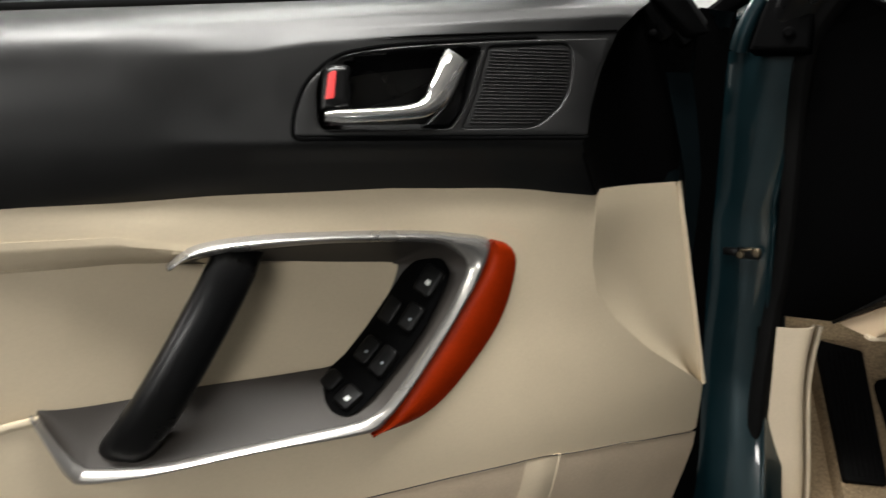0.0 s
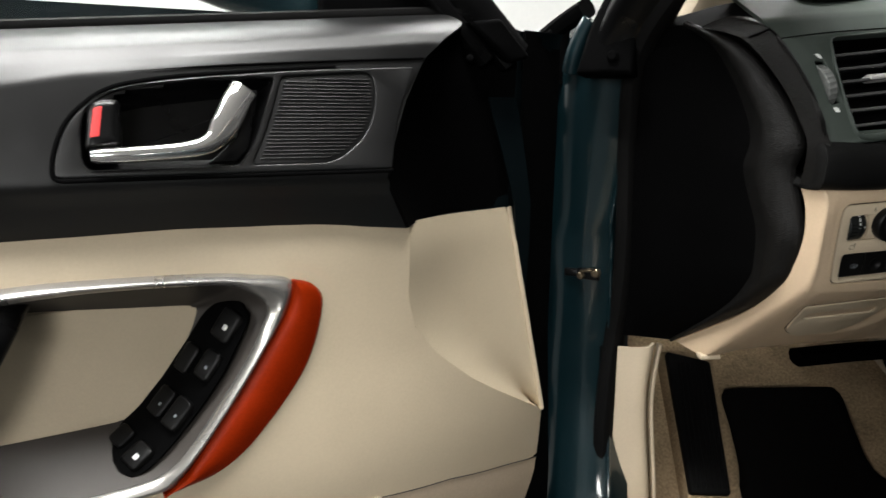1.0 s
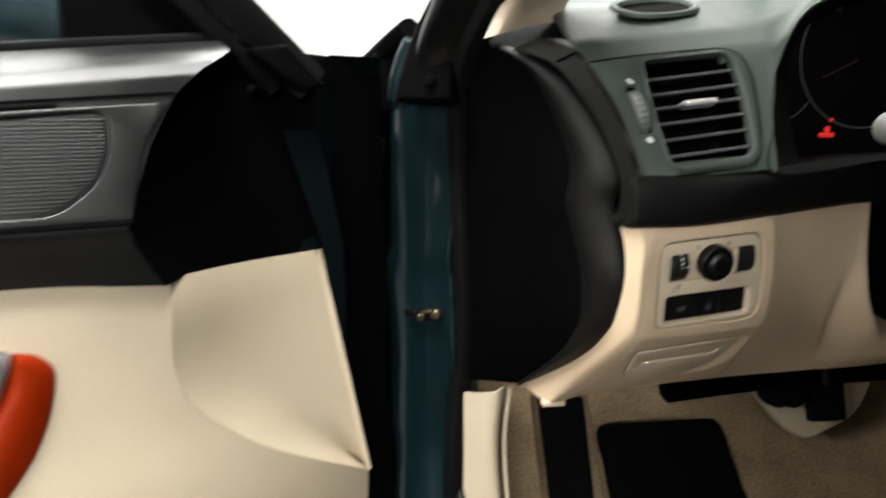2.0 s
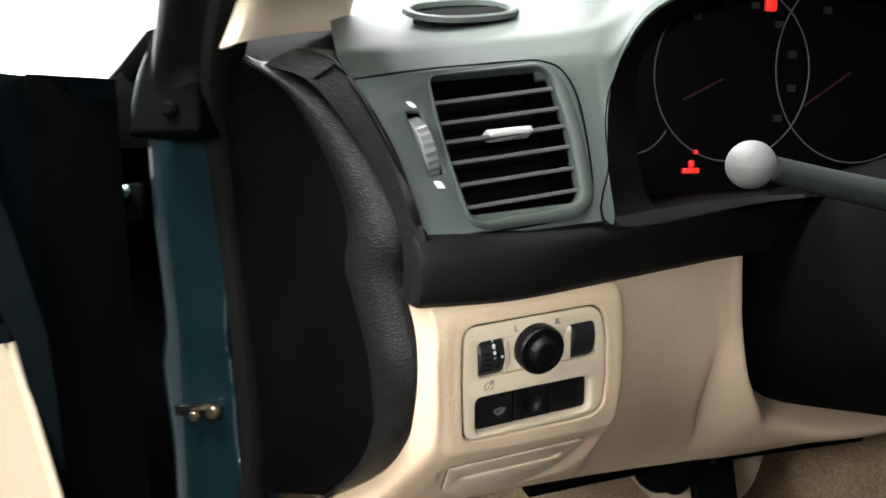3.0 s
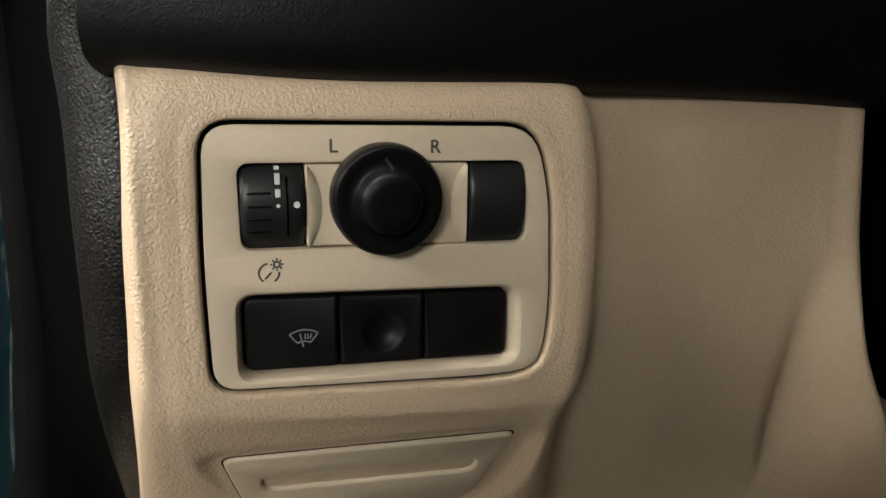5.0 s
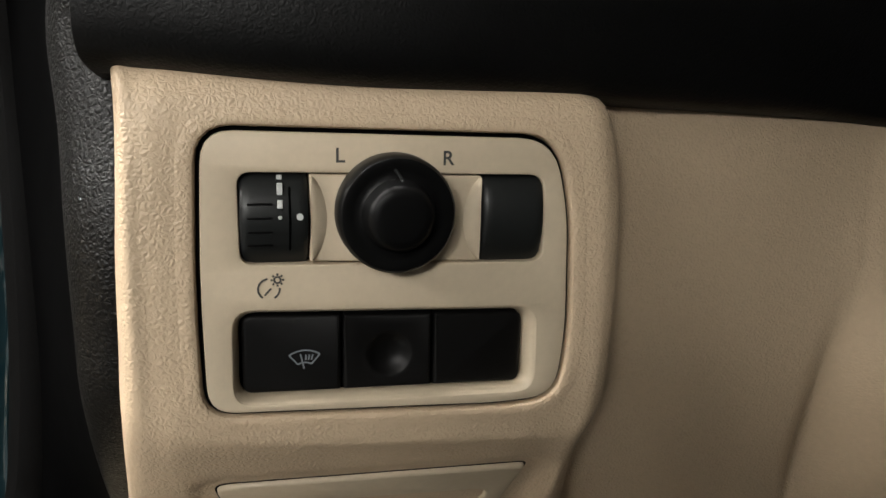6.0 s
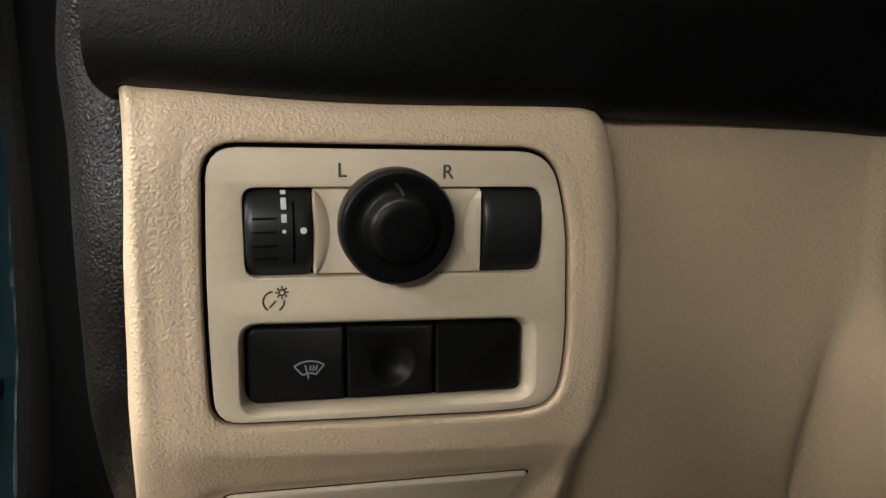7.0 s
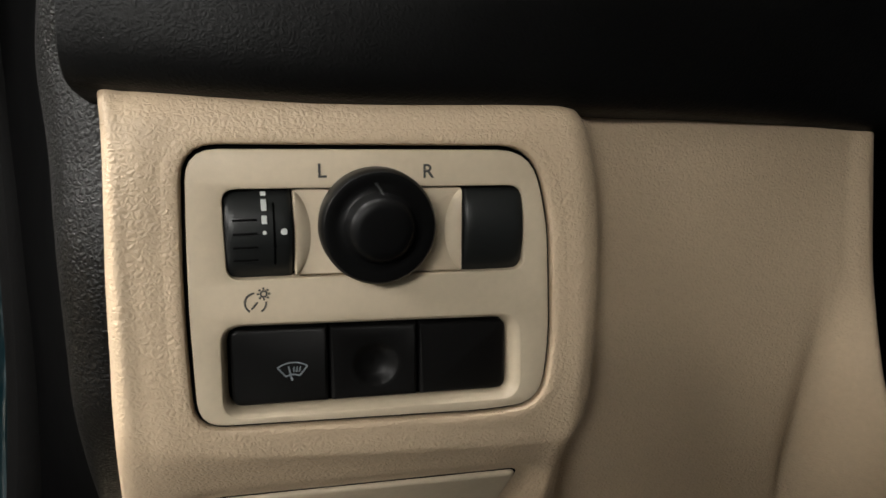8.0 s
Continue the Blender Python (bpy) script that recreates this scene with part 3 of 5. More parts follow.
    # pull opening: beige back, satin liner, frame, wood inlay, switch pad, grab bar
    sec = [(0.7465, 0.0), (0.740, 0.0), (0.730, 0.4), (0.722, 0.9), (0.716, 1.0), (0.66, 1.05), (0.612, 1.0), (0.600, 1.0), (0.565, 1.0)]
    def back(u, z, f):
        drop = 0.7465 - float(np.interp(u, [-0.26, -0.2, -0.165], [0.7465, 0.737, 0.726]))
        n0 = n_low(u, z) + 0.0012
        return D(u, z - drop * min(1.0, max(0.0, (z - 0.70) / 0.0465)) + 0.012 * min(0, u + 0.25), n0 + (n_floor(u) - n0) * max(f, float(np.interp(u, [-0.20, -0.165], [0, 1]))))

    rows = [[back(u, z, f) for u in np.linspace(-0.8, -0.01, 160)] for z, f in [(p.x, p.y) for p in crom(sec, 5)]]
    part("armrest_back", sheet(rows, 0.003), M_BEIGE, door, "beige padded back of the armrest hollow")
    ledge = [(-0.9, 0.572), (-0.42, 0.586), (-0.36, 0.599), (-0.34, 0.604), (-0.322, 0.607)]
    part("ledge_bead", sweep([D(u, z - 0.001, n_low(u, z) - 0.001) for u, z in ledge], 0.004, 0.0035, up=DM.to_3x3() @ Vector((0, 0, 1)), k=10, power=2), M_BEIGE, door, "rounded beige ledge below the armrest")
    o3, i3, f3 = [crom(lst, 6) for lst in (RING_OUT, RING_IN, RING_FLOOR)]
    nb = [n_low(p.x, p.y) for p in o3]
    liner = [[D(p.x, p.y, b + 0.003) for p, b in zip(i3, nb)]]
    for t in (0.15, 0.4, 0.7, 0.9, 1.0):
        liner.append([D(*(Vector((p.x, p.y, b + 0.003)).lerp(Vector((q.x, q.y, n_floor(q.x) + 0.0018)), t) + Vector((0, 0, -0.004 * math.sin(math.pi * t))))) for p, q, b in zip(i3, f3, nb)])
    part("armrest_liner", sheet(liner, 0.002), M_TRAY, door, "satin grey-bronze lining of the armrest hollow")
    prof = [(0.0, 0.001), (0.05, 0.0042), (0.15, 0.0065), (0.3, 0.0090), (0.45, 0.0106), (0.58, 0.0104), (0.72, 0.0086), (0.88, 0.0045), (1.0, -0.002)]
    ring = [[D(p.x + (q.x - p.x) * f, p.y + (q.y - p.y) * f, b + h) for p, q, b in zip(i3, o3, nb)] for f, h in prof]
    part("pull_frame", sheet(ring, 0.002), M_SILVER, door, "satin silver frame of the door pull")
    a3, b3 = even(crom(RING_OUT[6:13], 8), 50), even(crom(WOOD_OUT, 8), 50)
    wood = [[D(p.x + (q.x - p.x) * f, p.y + (q.y - p.y) * f, n_low(p.x, p.y) + h) for p, q in zip(a3, b3)] for f, h in ((-0.05, 0.003), (0.0, 0.0055), (0.15, 0.0085), (0.4, 0.0095), (0.7, 0.0075), (0.92, 0.004), (1.0, -0.001))]
    part("wood_inlay", sheet(wood, 0.002), M_WOOD, door, "reddish-brown lacquered wood inlay")

    # window switch pad on the sloping end of the hollow
    A, B, C = D(0.0175, 0.706, 0.005), D(-0.071, 0.579, 0.006), D(-0.022, 0.694, -0.036)
    along, across = (B - A), (C - A)
    nrm = across.cross(along).normalized()
    if nrm.dot(DM.to_3x3() @ Vector((-0.3, 0, 1))) < 0:
        nrm = -nrm
    pm = axes(A, -along, nrm)
    sy = 1 if (pm.inverted() @ C).y > 0 else -1

    def bend(x):
        return float(np.interp(x, [-0.170, -0.158, -0.148, -0.138, -0.122, -0.09, -0.05, -0.02, 0.0], [0.024, 0.0165, 0.0105, 0.0065, 0.0022, -0.0015, -0.0015, 0.0, 0.001]))

    rows = []
    for x in np.linspace(0.0, -0.166, 34):
        end = min(1.0, max(0.0, min(-x, x + 0.166) / 0.016))
        cut = 0.014 * (1 - math.sqrt(max(0.0, 1 - (1 - end) ** 2)))
        y0, y1 = float(np.interp(x, [-0.166, -0.06, 0.0], [-0.004, -0.006, 0.001])) + cut, float(np.interp(x, [-0.166, -0.12, -0.03, 0.0], [0.054, 0.049, 0.048, 0.040])) - cut
        rows.append([pm @ Vector((x, sy * (y0 + (y1 - y0) * f), bend(x) + 0.0024 - 0.003 * abs(2 * f - 1) ** 8 - 0.002 * (1 - end) ** 3)) for f in np.linspace(0, 1, 13)])
    pad = part("switch_pad", sheet(rows, 0.004), M_BLACK_MATT, door, "black power window switch pad")
    for x, y, lx, ly, mat in ((0.022, 0.014, 0.028, 0.022, M_WHITE_MARK), (0.058, 0.009, 0.026, 0.018, M_GREY_PRINT), (0.064, 0.032, 0.026, 0.017, None), (0.105, 0.028, 0.026, 0.018, M_GREY_PRINT), (0.104, 0.007, 0.028, 0.018, M_GREY_PRINT), (0.147, 0.010, 0.022, 0.020, M_WHITE_MARK), (0.145, 0.036, 0.018, 0.018, None)):
        tilt = math.atan2(bend(-x + 0.006) - bend(-x - 0.006), 0.012)
        rk = pm @ Matrix.Translation((-x, y * sy, bend(-x) + 0.0024)) @ Matrix.Rotation(-tilt, 4, "Y")
        sw = part("rocker_switch", slab(rrect(-lx / 2, -ly / 2, lx / 2, ly / 2, 0.005), rk, 0.0042, -0.003, 0.0022), M_KNOB, pad)
        if mat:
            w = 0.0024 if mat is M_WHITE_MARK else 0.0013
            part("mark", slab(rrect(-w - 0.002, -w - 0.002, w - 0.002, w - 0.002, 0.0006, 2), rk, 0.0045, 0.0035, 0.0001, steps=1), mat, sw, "small pale symbol")
    bar = crom([(-0.166, 0.731, -0.014), (-0.177, 0.712, 0.004), (-0.203, 0.668, 0.016), (-0.235, 0.615, 0.018), (-0.258, 0.580, 0.010), (-0.268, 0.564, -0.006)], 6)
    part("grab_bar", sweep([D(*p) for p in bar], 0.0195, 0.013, up=DM.to_3x3() @ Vector((0, 0, 1)), k=24, power=2.8), M_BLACK_GLOSS, door, "black soft grab bar")

    # window frame, quarter panel, mirror, glass and outer shell
    front = crom([(0.315, 0.925, -0.088), (0.285, 0.955, -0.089), (0.215, 1.02, -0.09), (0.05, 1.16, -0.10), (-0.25, 1.33, -0.13)], 6)
    part("window_frame", sweep([D(*p) for p in front], 0.020, 0.016, up=DM.to_3x3() @ Vector((0, 0, 1)), k=12), M_BLACK_GLOSS, door, "black window frame")
    part("frame_channel", sweep([D(p.x - 0.036, p.y - 0.004, p.z + 0.002) for p in front], 0.010, 0.014, up=DM.to_3x3() @ Vector((0, 0, 1)), k=12), M_BLACK_GLOSS, door)
    part("frame_foot", slab(rounded([(0.250, 0.957, 0.004), (0.288, 0.962, 0.004), (0.325, 0.925, 0.006), (0.300, 0.918, 0.006)]), DM, -0.066, -0.095, 0.004), M_BLACK_MATT, door)
    part("quarter_panel", slab(rounded([(0.106, 0.945, 0.004), (0.275, 0.935, 0.01), (0.270, 0.985, 0.02), (0.115, 1.11, 0.02), (0.107, 1.02, 0.02)]), DM, -0.086, -0.096, 0.004), M_BLACK_MATT, door, "black triangular panel behind the mirror")
    mirror = bmesh.new()
    mp = crom([(0.17, 1.035, -0.17), (0.08, 1.058, -0.215), (0.0, 1.085, -0.235), (-0.08, 1.10, -0.24)], 5)
    sweep([D(*p) for p in mp], 0.045, 0.098, up=(0, 0, 1), k=20, power=3.0, bm=mirror, taper=list(np.interp(np.linspace(0, 1, len(mp)), [0, 0.1, 0.8, 0.95, 1], [0.75, 1, 1, 0.85, 0.6])))
    part("mirror_housing", mirror, M_TEAL, door, "teal outside mirror housing")
    pane = part("window_pane", slab(rounded([(-0.8, 0.85, 0.01), (0.10, 0.93, 0.01), (0.10, 1.08, 0.02), (-0.22, 1.32, 0.03), (-0.8, 1.33, 0.02)]), DM, -0.098, -0.102, 0.0008), M_GLASS, door, "clear door window")
    pane.visible_shadow = False
    shell = bmesh.new()
    prof = [(0.322, -0.100), (0.334, -0.112), (0.350, -0.130), (0.398, -0.150), (0.418, -0.162), (0.416, -0.172), (0.36, -0.178), (-0.1, -0.192), (-0.8, -0.190), (-0.8, -0.105)]
    levels = ((0.20, 0.02), (0.24, 0.0), (0.55, -0.012), (0.80, -0.004), (0.93, 0.006), (0.950, 0.010), (0.956, 0.016))
    rws = [[D(u + (0.0 if u < 0.3 else (0.012 if z < 0.6 else 0.0)), z, n + (b if n < -0.14 else 0)) for u, n in prof] for z, b in levels]
    V = skin(shell, rws, True)
    shell.faces.new(V[0])
    shell.faces.new(V[-1])
    part("door_shell", shell, M_TEAL_SHADED, door, "teal painted door shell, darkened in place of shade")
    edge = [[D(u + (0.012 if z < 0.6 else 0.0), z, n + 0.004) for u, n in ((0.352, -0.128), (0.375, -0.138), (0.402, -0.1485), (0.421, -0.160))] for z in (0.21, 0.4, 0.6, 0.62, 0.8, 0.94, 0.957)]
    part("edge_cover", sheet(edge, 0.002), M_BLACK_MATT, door, "black cover over the door's hinge edge")
    # front edge strip, its shade painted in with the darkened teal
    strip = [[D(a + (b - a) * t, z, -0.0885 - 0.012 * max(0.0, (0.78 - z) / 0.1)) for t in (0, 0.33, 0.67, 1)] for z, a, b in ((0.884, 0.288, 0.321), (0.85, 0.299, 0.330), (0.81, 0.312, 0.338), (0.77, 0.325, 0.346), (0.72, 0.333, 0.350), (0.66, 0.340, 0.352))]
    part("edge_strip", sheet(strip, 0.002), M_TEAL_SHADED, door, "teal strip of the door's front edge, with shade in its colour")
    part("lock_pin", lathe([(0.002, 0), (0.004, 0.0), (0.0035, 0.002), (0.001, 0.003)], axes((0.213, 0.829, 0.922), (1, 0, 0), (-0.1, -1, 0.3)), 14), M_BLACK_MATT, door)


car_door()


# ---- car body round the door opening ----
def car_body():
    body = thing("car", (0.4, 1.0, 0.2), "teal metallic car body round the open door", "car")
    # hinge pillar: rounded column of sheet metal
    zs = [0.22, 0.30, 0.37, 0.45, 0.52, 0.62, 0.70, 0.74, 0.84, 0.915]
    left = [0.366, 0.362, 0.358, 0.350, 0.345, 0.347, 0.342, 0.349, 0.349, 0.351]
    right = [0.412, 0.410, 0.407, 0.402, 0.398, 0.394, 0.392, 0.391, 0.402, 0.411]
    rows, edge = [], []
    for z, a, b in zip(zs, left, right):
        ya, yb = (0.996 - 0.5 * a) / 0.86, (0.996 - 0.5 * b) / 0.86
        fl = float(np.interp(z, [0.22, 0.30, 0.37, 0.45, 0.52], [0.15, 0.09, 0.045, 0.012, 0.0]))
        ya, yb = ya - fl, yb - fl
        set_back = float(np.interp(z, [0.70, 0.90], [1.0, 0.6]))
        a, b, ya, yb = a + 0.014 * set_back - 0.33 * fl, b + 0.026 * set_back - 0.33 * fl, ya + 0.047 * set_back, yb + 0.048 * set_back
        edge.append((b - 0.002, yb - 0.001, z))
        rows.append([(a - 0.01, 1.25, z), (a - 0.008, ya + 0.06, z), (a - 0.003, ya + 0.010, z), (a + 0.004, ya, z), (a * 0.5 + b * 0.5, (ya + yb) / 2 - 0.001, z), (b - 0.006, yb + 0.003, z), (b - 0.001, yb - 0.003, z), (b + 0.003, yb + 0.002, z), (b + 0.03, yb + 0.02, z), (b + 0.04, 1.25, z)])
    cols = [crom([r[i] for r in rows], 5) for i in range(len(rows[0]))]
    bm = bmesh.new()
    V = skin(bm, [[c[i] for c in cols] for i in range(len(cols[0]))], True)
    bm.faces.new(V[0])
    bm.faces.new(V[-1])
    part("hinge_pillar", bm, M_TEAL, body, "teal painted hinge pillar")
    # edge bead on the cabin side of the pillar
    part("pillar_bead", sweep(crom(edge, 4), 0.0022, 0.0022, power=2, k=8), M_TEAL, body)
    # door seal rubber between pillar and dashboard end
    seal = crom([(0.424, 0.962, 0.22), (0.419, 0.970, 0.45), (0.429, 0.983, 0.58), (0.433, 0.981, 0.62), (0.434, 0.976, 0.68), (0.431, 0.970, 0.75), (0.425, 0.962, 0.84), (0.421, 0.945, 0.91), (0.424, 0.893, 0.965), (0.446, 0.79, 1.03), (0.50, 0.55, 1.16), (0.56, 0.25, 1.28)], 6)
    part("door_seal", sweep(seal, 0.012, 0.016, up=(-0.7, -0.7, 0), k=12), M_RUBBER, body, "black rubber door seal")
    # windscreen pillar: painted outside, black cover at its foot
    pil = crom([(0.392, 0.945, 0.93), (0.405, 0.90, 0.985), (0.436, 0.76, 1.07), (0.492, 0.50, 1.20), (0.555, 0.20, 1.31)], 6)
    part("windscreen_pillar", sweep(pil, 0.019, 0.028, up=(-0.6, -0.3, 0.7), k=14), M_BLACK_GLOSS, body, "black painted windscreen pillar")
    fm = axes((0.382, 0.928, 0.93), (0.86, -0.5, 0), (-0.5, -0.86, 0.1))
    part("pillar_cover", slab(rounded([(-0.034, -0.020, 0.004), (0.032, -0.020, 0.004), (0.034, 0.08, 0.01), (0.012, 0.10, 0.01), (-0.018, 0.045, 0.02)]), fm, 0.010, -0.03, 0.006), M_BLACK_MATT, body, "black plastic cover at the pillar foot")
    part("cover_bolt", lathe([(0.0065, 0), (0.0065, 0.003), (0.004, 0.005), (0.0005, 0.005)], axes((0.384, 0.914, 0.931), (0.86, -0.5, 0), (-0.5, -0.86, 0.1)), 12), M_BLACK_MATT, body)
    # check strap with its bracket
    cm = axes((0.392, 0.983, 0.664), (0.86, -0.5, 0), (-0.5, -0.86, 0))
    strap = part("door_check", box((-0.017, -0.008, -0.008), (0.012, 0.006, 0.003), 0.002, m=cm), M_BLACK_GLOSS, body, "dark door check bracket with brass-coloured bolts")
    for bx, by, br in ((-0.011, -0.003, 0.0052), (0.008, 0.002, 0.0062)):
        part("bolt", lathe([(br, 0.0), (br, 0.005), (br * 0.7, 0.007), (0.0005, 0.0072)], cm @ Matrix.Translation((bx, by, 0)), 10), M_STEEL, strap, "brass-coloured bolt")
    part("jaw", box((-0.012, 0.003, -0.004), (0.004, 0.007, 0.006), 0.0015, m=cm @ Matrix.Rotation(radians(14), 4, "Z")), M_STEEL, strap)
    part("strap", box((-0.034, -0.006, -0.006), (-0.014, 0.004, 0.002), 0.002, m=cm), M_BLACK_GLOSS, strap)
    # upper and lower hinge
    for hz in (0.857, 0.470):
        h = part("hinge", box((0.293, 1.026, hz - 0.024), (0.345, 1.09, hz + 0.012), 0.004), M_BLACK_MATT, body, "dark door hinge with bright bolts")
        part("pin", sweep([(0.322, 1.05, hz - 0.035), (0.322, 1.05, hz), (0.322, 1.05, hz + 0.02)], 0.006, 0.006, power=2, k=10, up=(0, 1, 0)), M_BLACK_GLOSS, h)
        part("bolt", lathe([(0.006, 0), (0.006, 0.003), (0.001, 0.005)], axes((0.330, 1.022, hz + 0.005), (1, 0, 0), (-0.1, -1, 0.3)), 6), M_TEAL, h)
        part("bolt", lathe([(0.004, 0), (0.004, 0.003), (0.001, 0.005)], axes((0.300, 1.022, hz + 0.003), (1, 0, 0), (-0.1, -1, 0.5)), 6), M_BOLT, h)
    # solid black box added for the shade behind the hinges
    part("hinge_shade_box", box((0.285, 1.08, 0.16), (0.36, 1.14, 0.925), 0.004), M_BLACK_MATT, body, "black box in place of the shaded hollow behind the hinges")
    # front wing with its crown, and the bonnet edge
    rows = []
    for y in (1.06, 1.10, 1.3, 1.6, 1.9):
        rows.append([(0.300, y, 0.15), (0.285, y, 0.5), (0.292, y, 0.80), (0.310, y, 0.905), (0.335, y, 0.940), (0.375, y, 0.962), (0.42, y, 0.975), (0.55, y, 0.995), (1.75, y, 1.0)])
    rows = [crom(r, 4) for r in rows]
    part("front_wing", sheet(rows, 0.004, towards=(0, 0, 2)), M_TEAL, body, "teal front wing")
    part("wing_corner", sweep(crom([(0.355, 0.990, 0.915), (0.357, 0.984, 0.935), (0.364, 0.978, 0.958), (0.372, 0.972, 0.975)], 5), 0.010, 0.013, up=(0, -1, 0.2), k=14), M_TEAL, body, "glossy teal corner of the wing")
    part("screen_edge", sweep(crom([(0.296, 1.05, 0.915), (0.318, 1.045, 0.942), (0.345, 1.03, 0.968), (0.372, 0.99, 0.990)], 5), 0.012, 0.014, up=(0, -1, 0.2), k=12), M_BLACK_MATT, body, "black edge below the windscreen")
    # black plate added where the gap at the wing corner lies in shade
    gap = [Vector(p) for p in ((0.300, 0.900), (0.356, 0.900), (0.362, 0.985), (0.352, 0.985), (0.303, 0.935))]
    part("wing_shade_plate", slab(gap, axes((0, 1.02, 0), (1, 0, 0), (0, -1, 0)), 0.0, -0.02, 0.002), M_BLACK_MATT, body, "black plate in place of the shaded gap behind the wing corner")
    # sill, floor pan, far side, roof and bulkhead close the cabin
    part("sill", box((0.33, -0.9, 0.14), (0.44, 1.0, 0.30), 0.02), M_TEAL, body, "teal door sill")
    part("roof", sheet([crom([(0.50, y, 1.30), (0.60, y, 1.39), (1.15, y, 1.43), (1.70, y, 1.39), (1.80, y, 1.30)], 4) for y in (-1.6, -0.8, 0.0, 0.18, 0.25)], 0.02, towards=(1, 0, 0)), M_LINER, body, "grey cloth roof lining")
    part("floor_pan", box((0.44, -1.6, 0.24), (1.80, 1.32, 0.27), 0.005), M_BLACK_MATT, body, "dark floor pan of the cabin")
    part("far_side", box((1.80, -1.6, 0.15), (1.90, 1.25, 0.95), 0.02), M_BLACK_MATT, body, "dark trim of the far side")
    # unseen wall added in place of the seats, blocks low light from behind
    part("seat_light_blocker", box((0.45, -0.52, 0.2), (1.85, -0.42, 1.04), 0.02), M_BLACK_MATT, body, "unseen dark wall standing in for the front seats, blocks light from behind")
    # unseen body side, added to keep the rear lamps off the lower knee panel
    part("rear_side_blocker", box((0.35, -1.7, 0.2), (0.45, -0.16, 1.01), 0.02), M_TEAL, body, "unseen teal body side behind the door opening, added to shade the knee panel")
    part("bulkhead", box((0.44, 1.32, 0.2), (1.85, 1.36, 1.0), 0.01), M_BLACK_MATT, body, "dark bulkhead behind the footwell")


car_body()


def pillar_trim():
    c = [[(0.424, 0.835, 0.968), (0.445, 0.80, 1.015), (0.50, 0.56, 1.145), (0.565, 0.25, 1.27)],
         [(0.440, 0.828, 0.972), (0.462, 0.79, 1.022), (0.517, 0.55, 1.155), (0.582, 0.24, 1.28)],
         [(0.475, 0.860, 0.982), (0.495, 0.83, 1.03), (0.550, 0.60, 1.165), (0.61, 0.27, 1.30)],
         [(0.520, 0.905, 0.992), (0.530, 0.88, 1.03), (0.580, 0.65, 1.17), (0.63, 0.31, 1.31)]]
    single("pillar_trim", sheet(net(c, 5, 5), 0.003), M_BEIGE_SMOOTH, "beige plastic trim of the windscreen pillar", "pillar trim")


pillar_trim()


def kick_trim():
    kick = thing("kick_trim", (0.45, 0.96, 0.3), "beige plastic kick panel beside the footwell", "kick panel")
    c = [[(0.420, 0.998, 0.548), (0.421, 0.996, 0.50), (0.427, 0.990, 0.36), (0.435, 0.985, 0.22)],
         [(0.421, 0.967, 0.574), (0.422, 0.964, 0.50), (0.428, 0.954, 0.36), (0.436, 0.947, 0.22)],
         [(0.450, 0.955, 0.577), (0.448, 0.952, 0.50), (0.455, 0.942, 0.36), (0.455, 0.935, 0.22)],
         [(0.470, 0.952, 0.579), (0.466, 0.950, 0.50), (0.476, 0.940, 0.36), (0.478, 0.933, 0.22)],
         [(0.480, 0.962, 0.580), (0.474, 0.962, 0.50), (0.484, 0.952, 0.36), (0.486, 0.945, 0.22)],
         [(0.484, 0.985, 0.556), (0.478, 0.985, 0.50), (0.488, 0.975, 0.36), (0.490, 0.968, 0.22)]]
    c = [[(x - 0.001, y + 0.008, z - 0.006) for x, y, z in col] for col in c]
    part("panel", sheet(net(c, 5, 5), 0.003), M_BEIGE_SMOOTH, kick)
    part("inner_edge", sweep(crom([(p[0] + 0.008, p[1] + 0.004, p[2] - 0.002) for p in c[4]], 6), 0.003, 0.005, k=8, up=(0, -1, 0)), M_BEIGE_SMOOTH, kick, "raised inner edge of the panel")
    part("edge_seal", sweep(crom([(p[0] - 0.006, p[1] + 0.004, p[2]) for p in c[1]], 6), 0.004, 0.006, k=8, up=(0, -1, 0)), M_RUBBER, kick, "black rubber edge")


kick_trim()


# ---- footwell ----
def toe(x, y, lift=0.0):
    z = 0.30 + 0.9 * max(0.0, y - 1.0)
    return (x, y - 0.67 * lift if y > 1.0 else y, z + (0.74 * lift if y > 1.0 else lift))


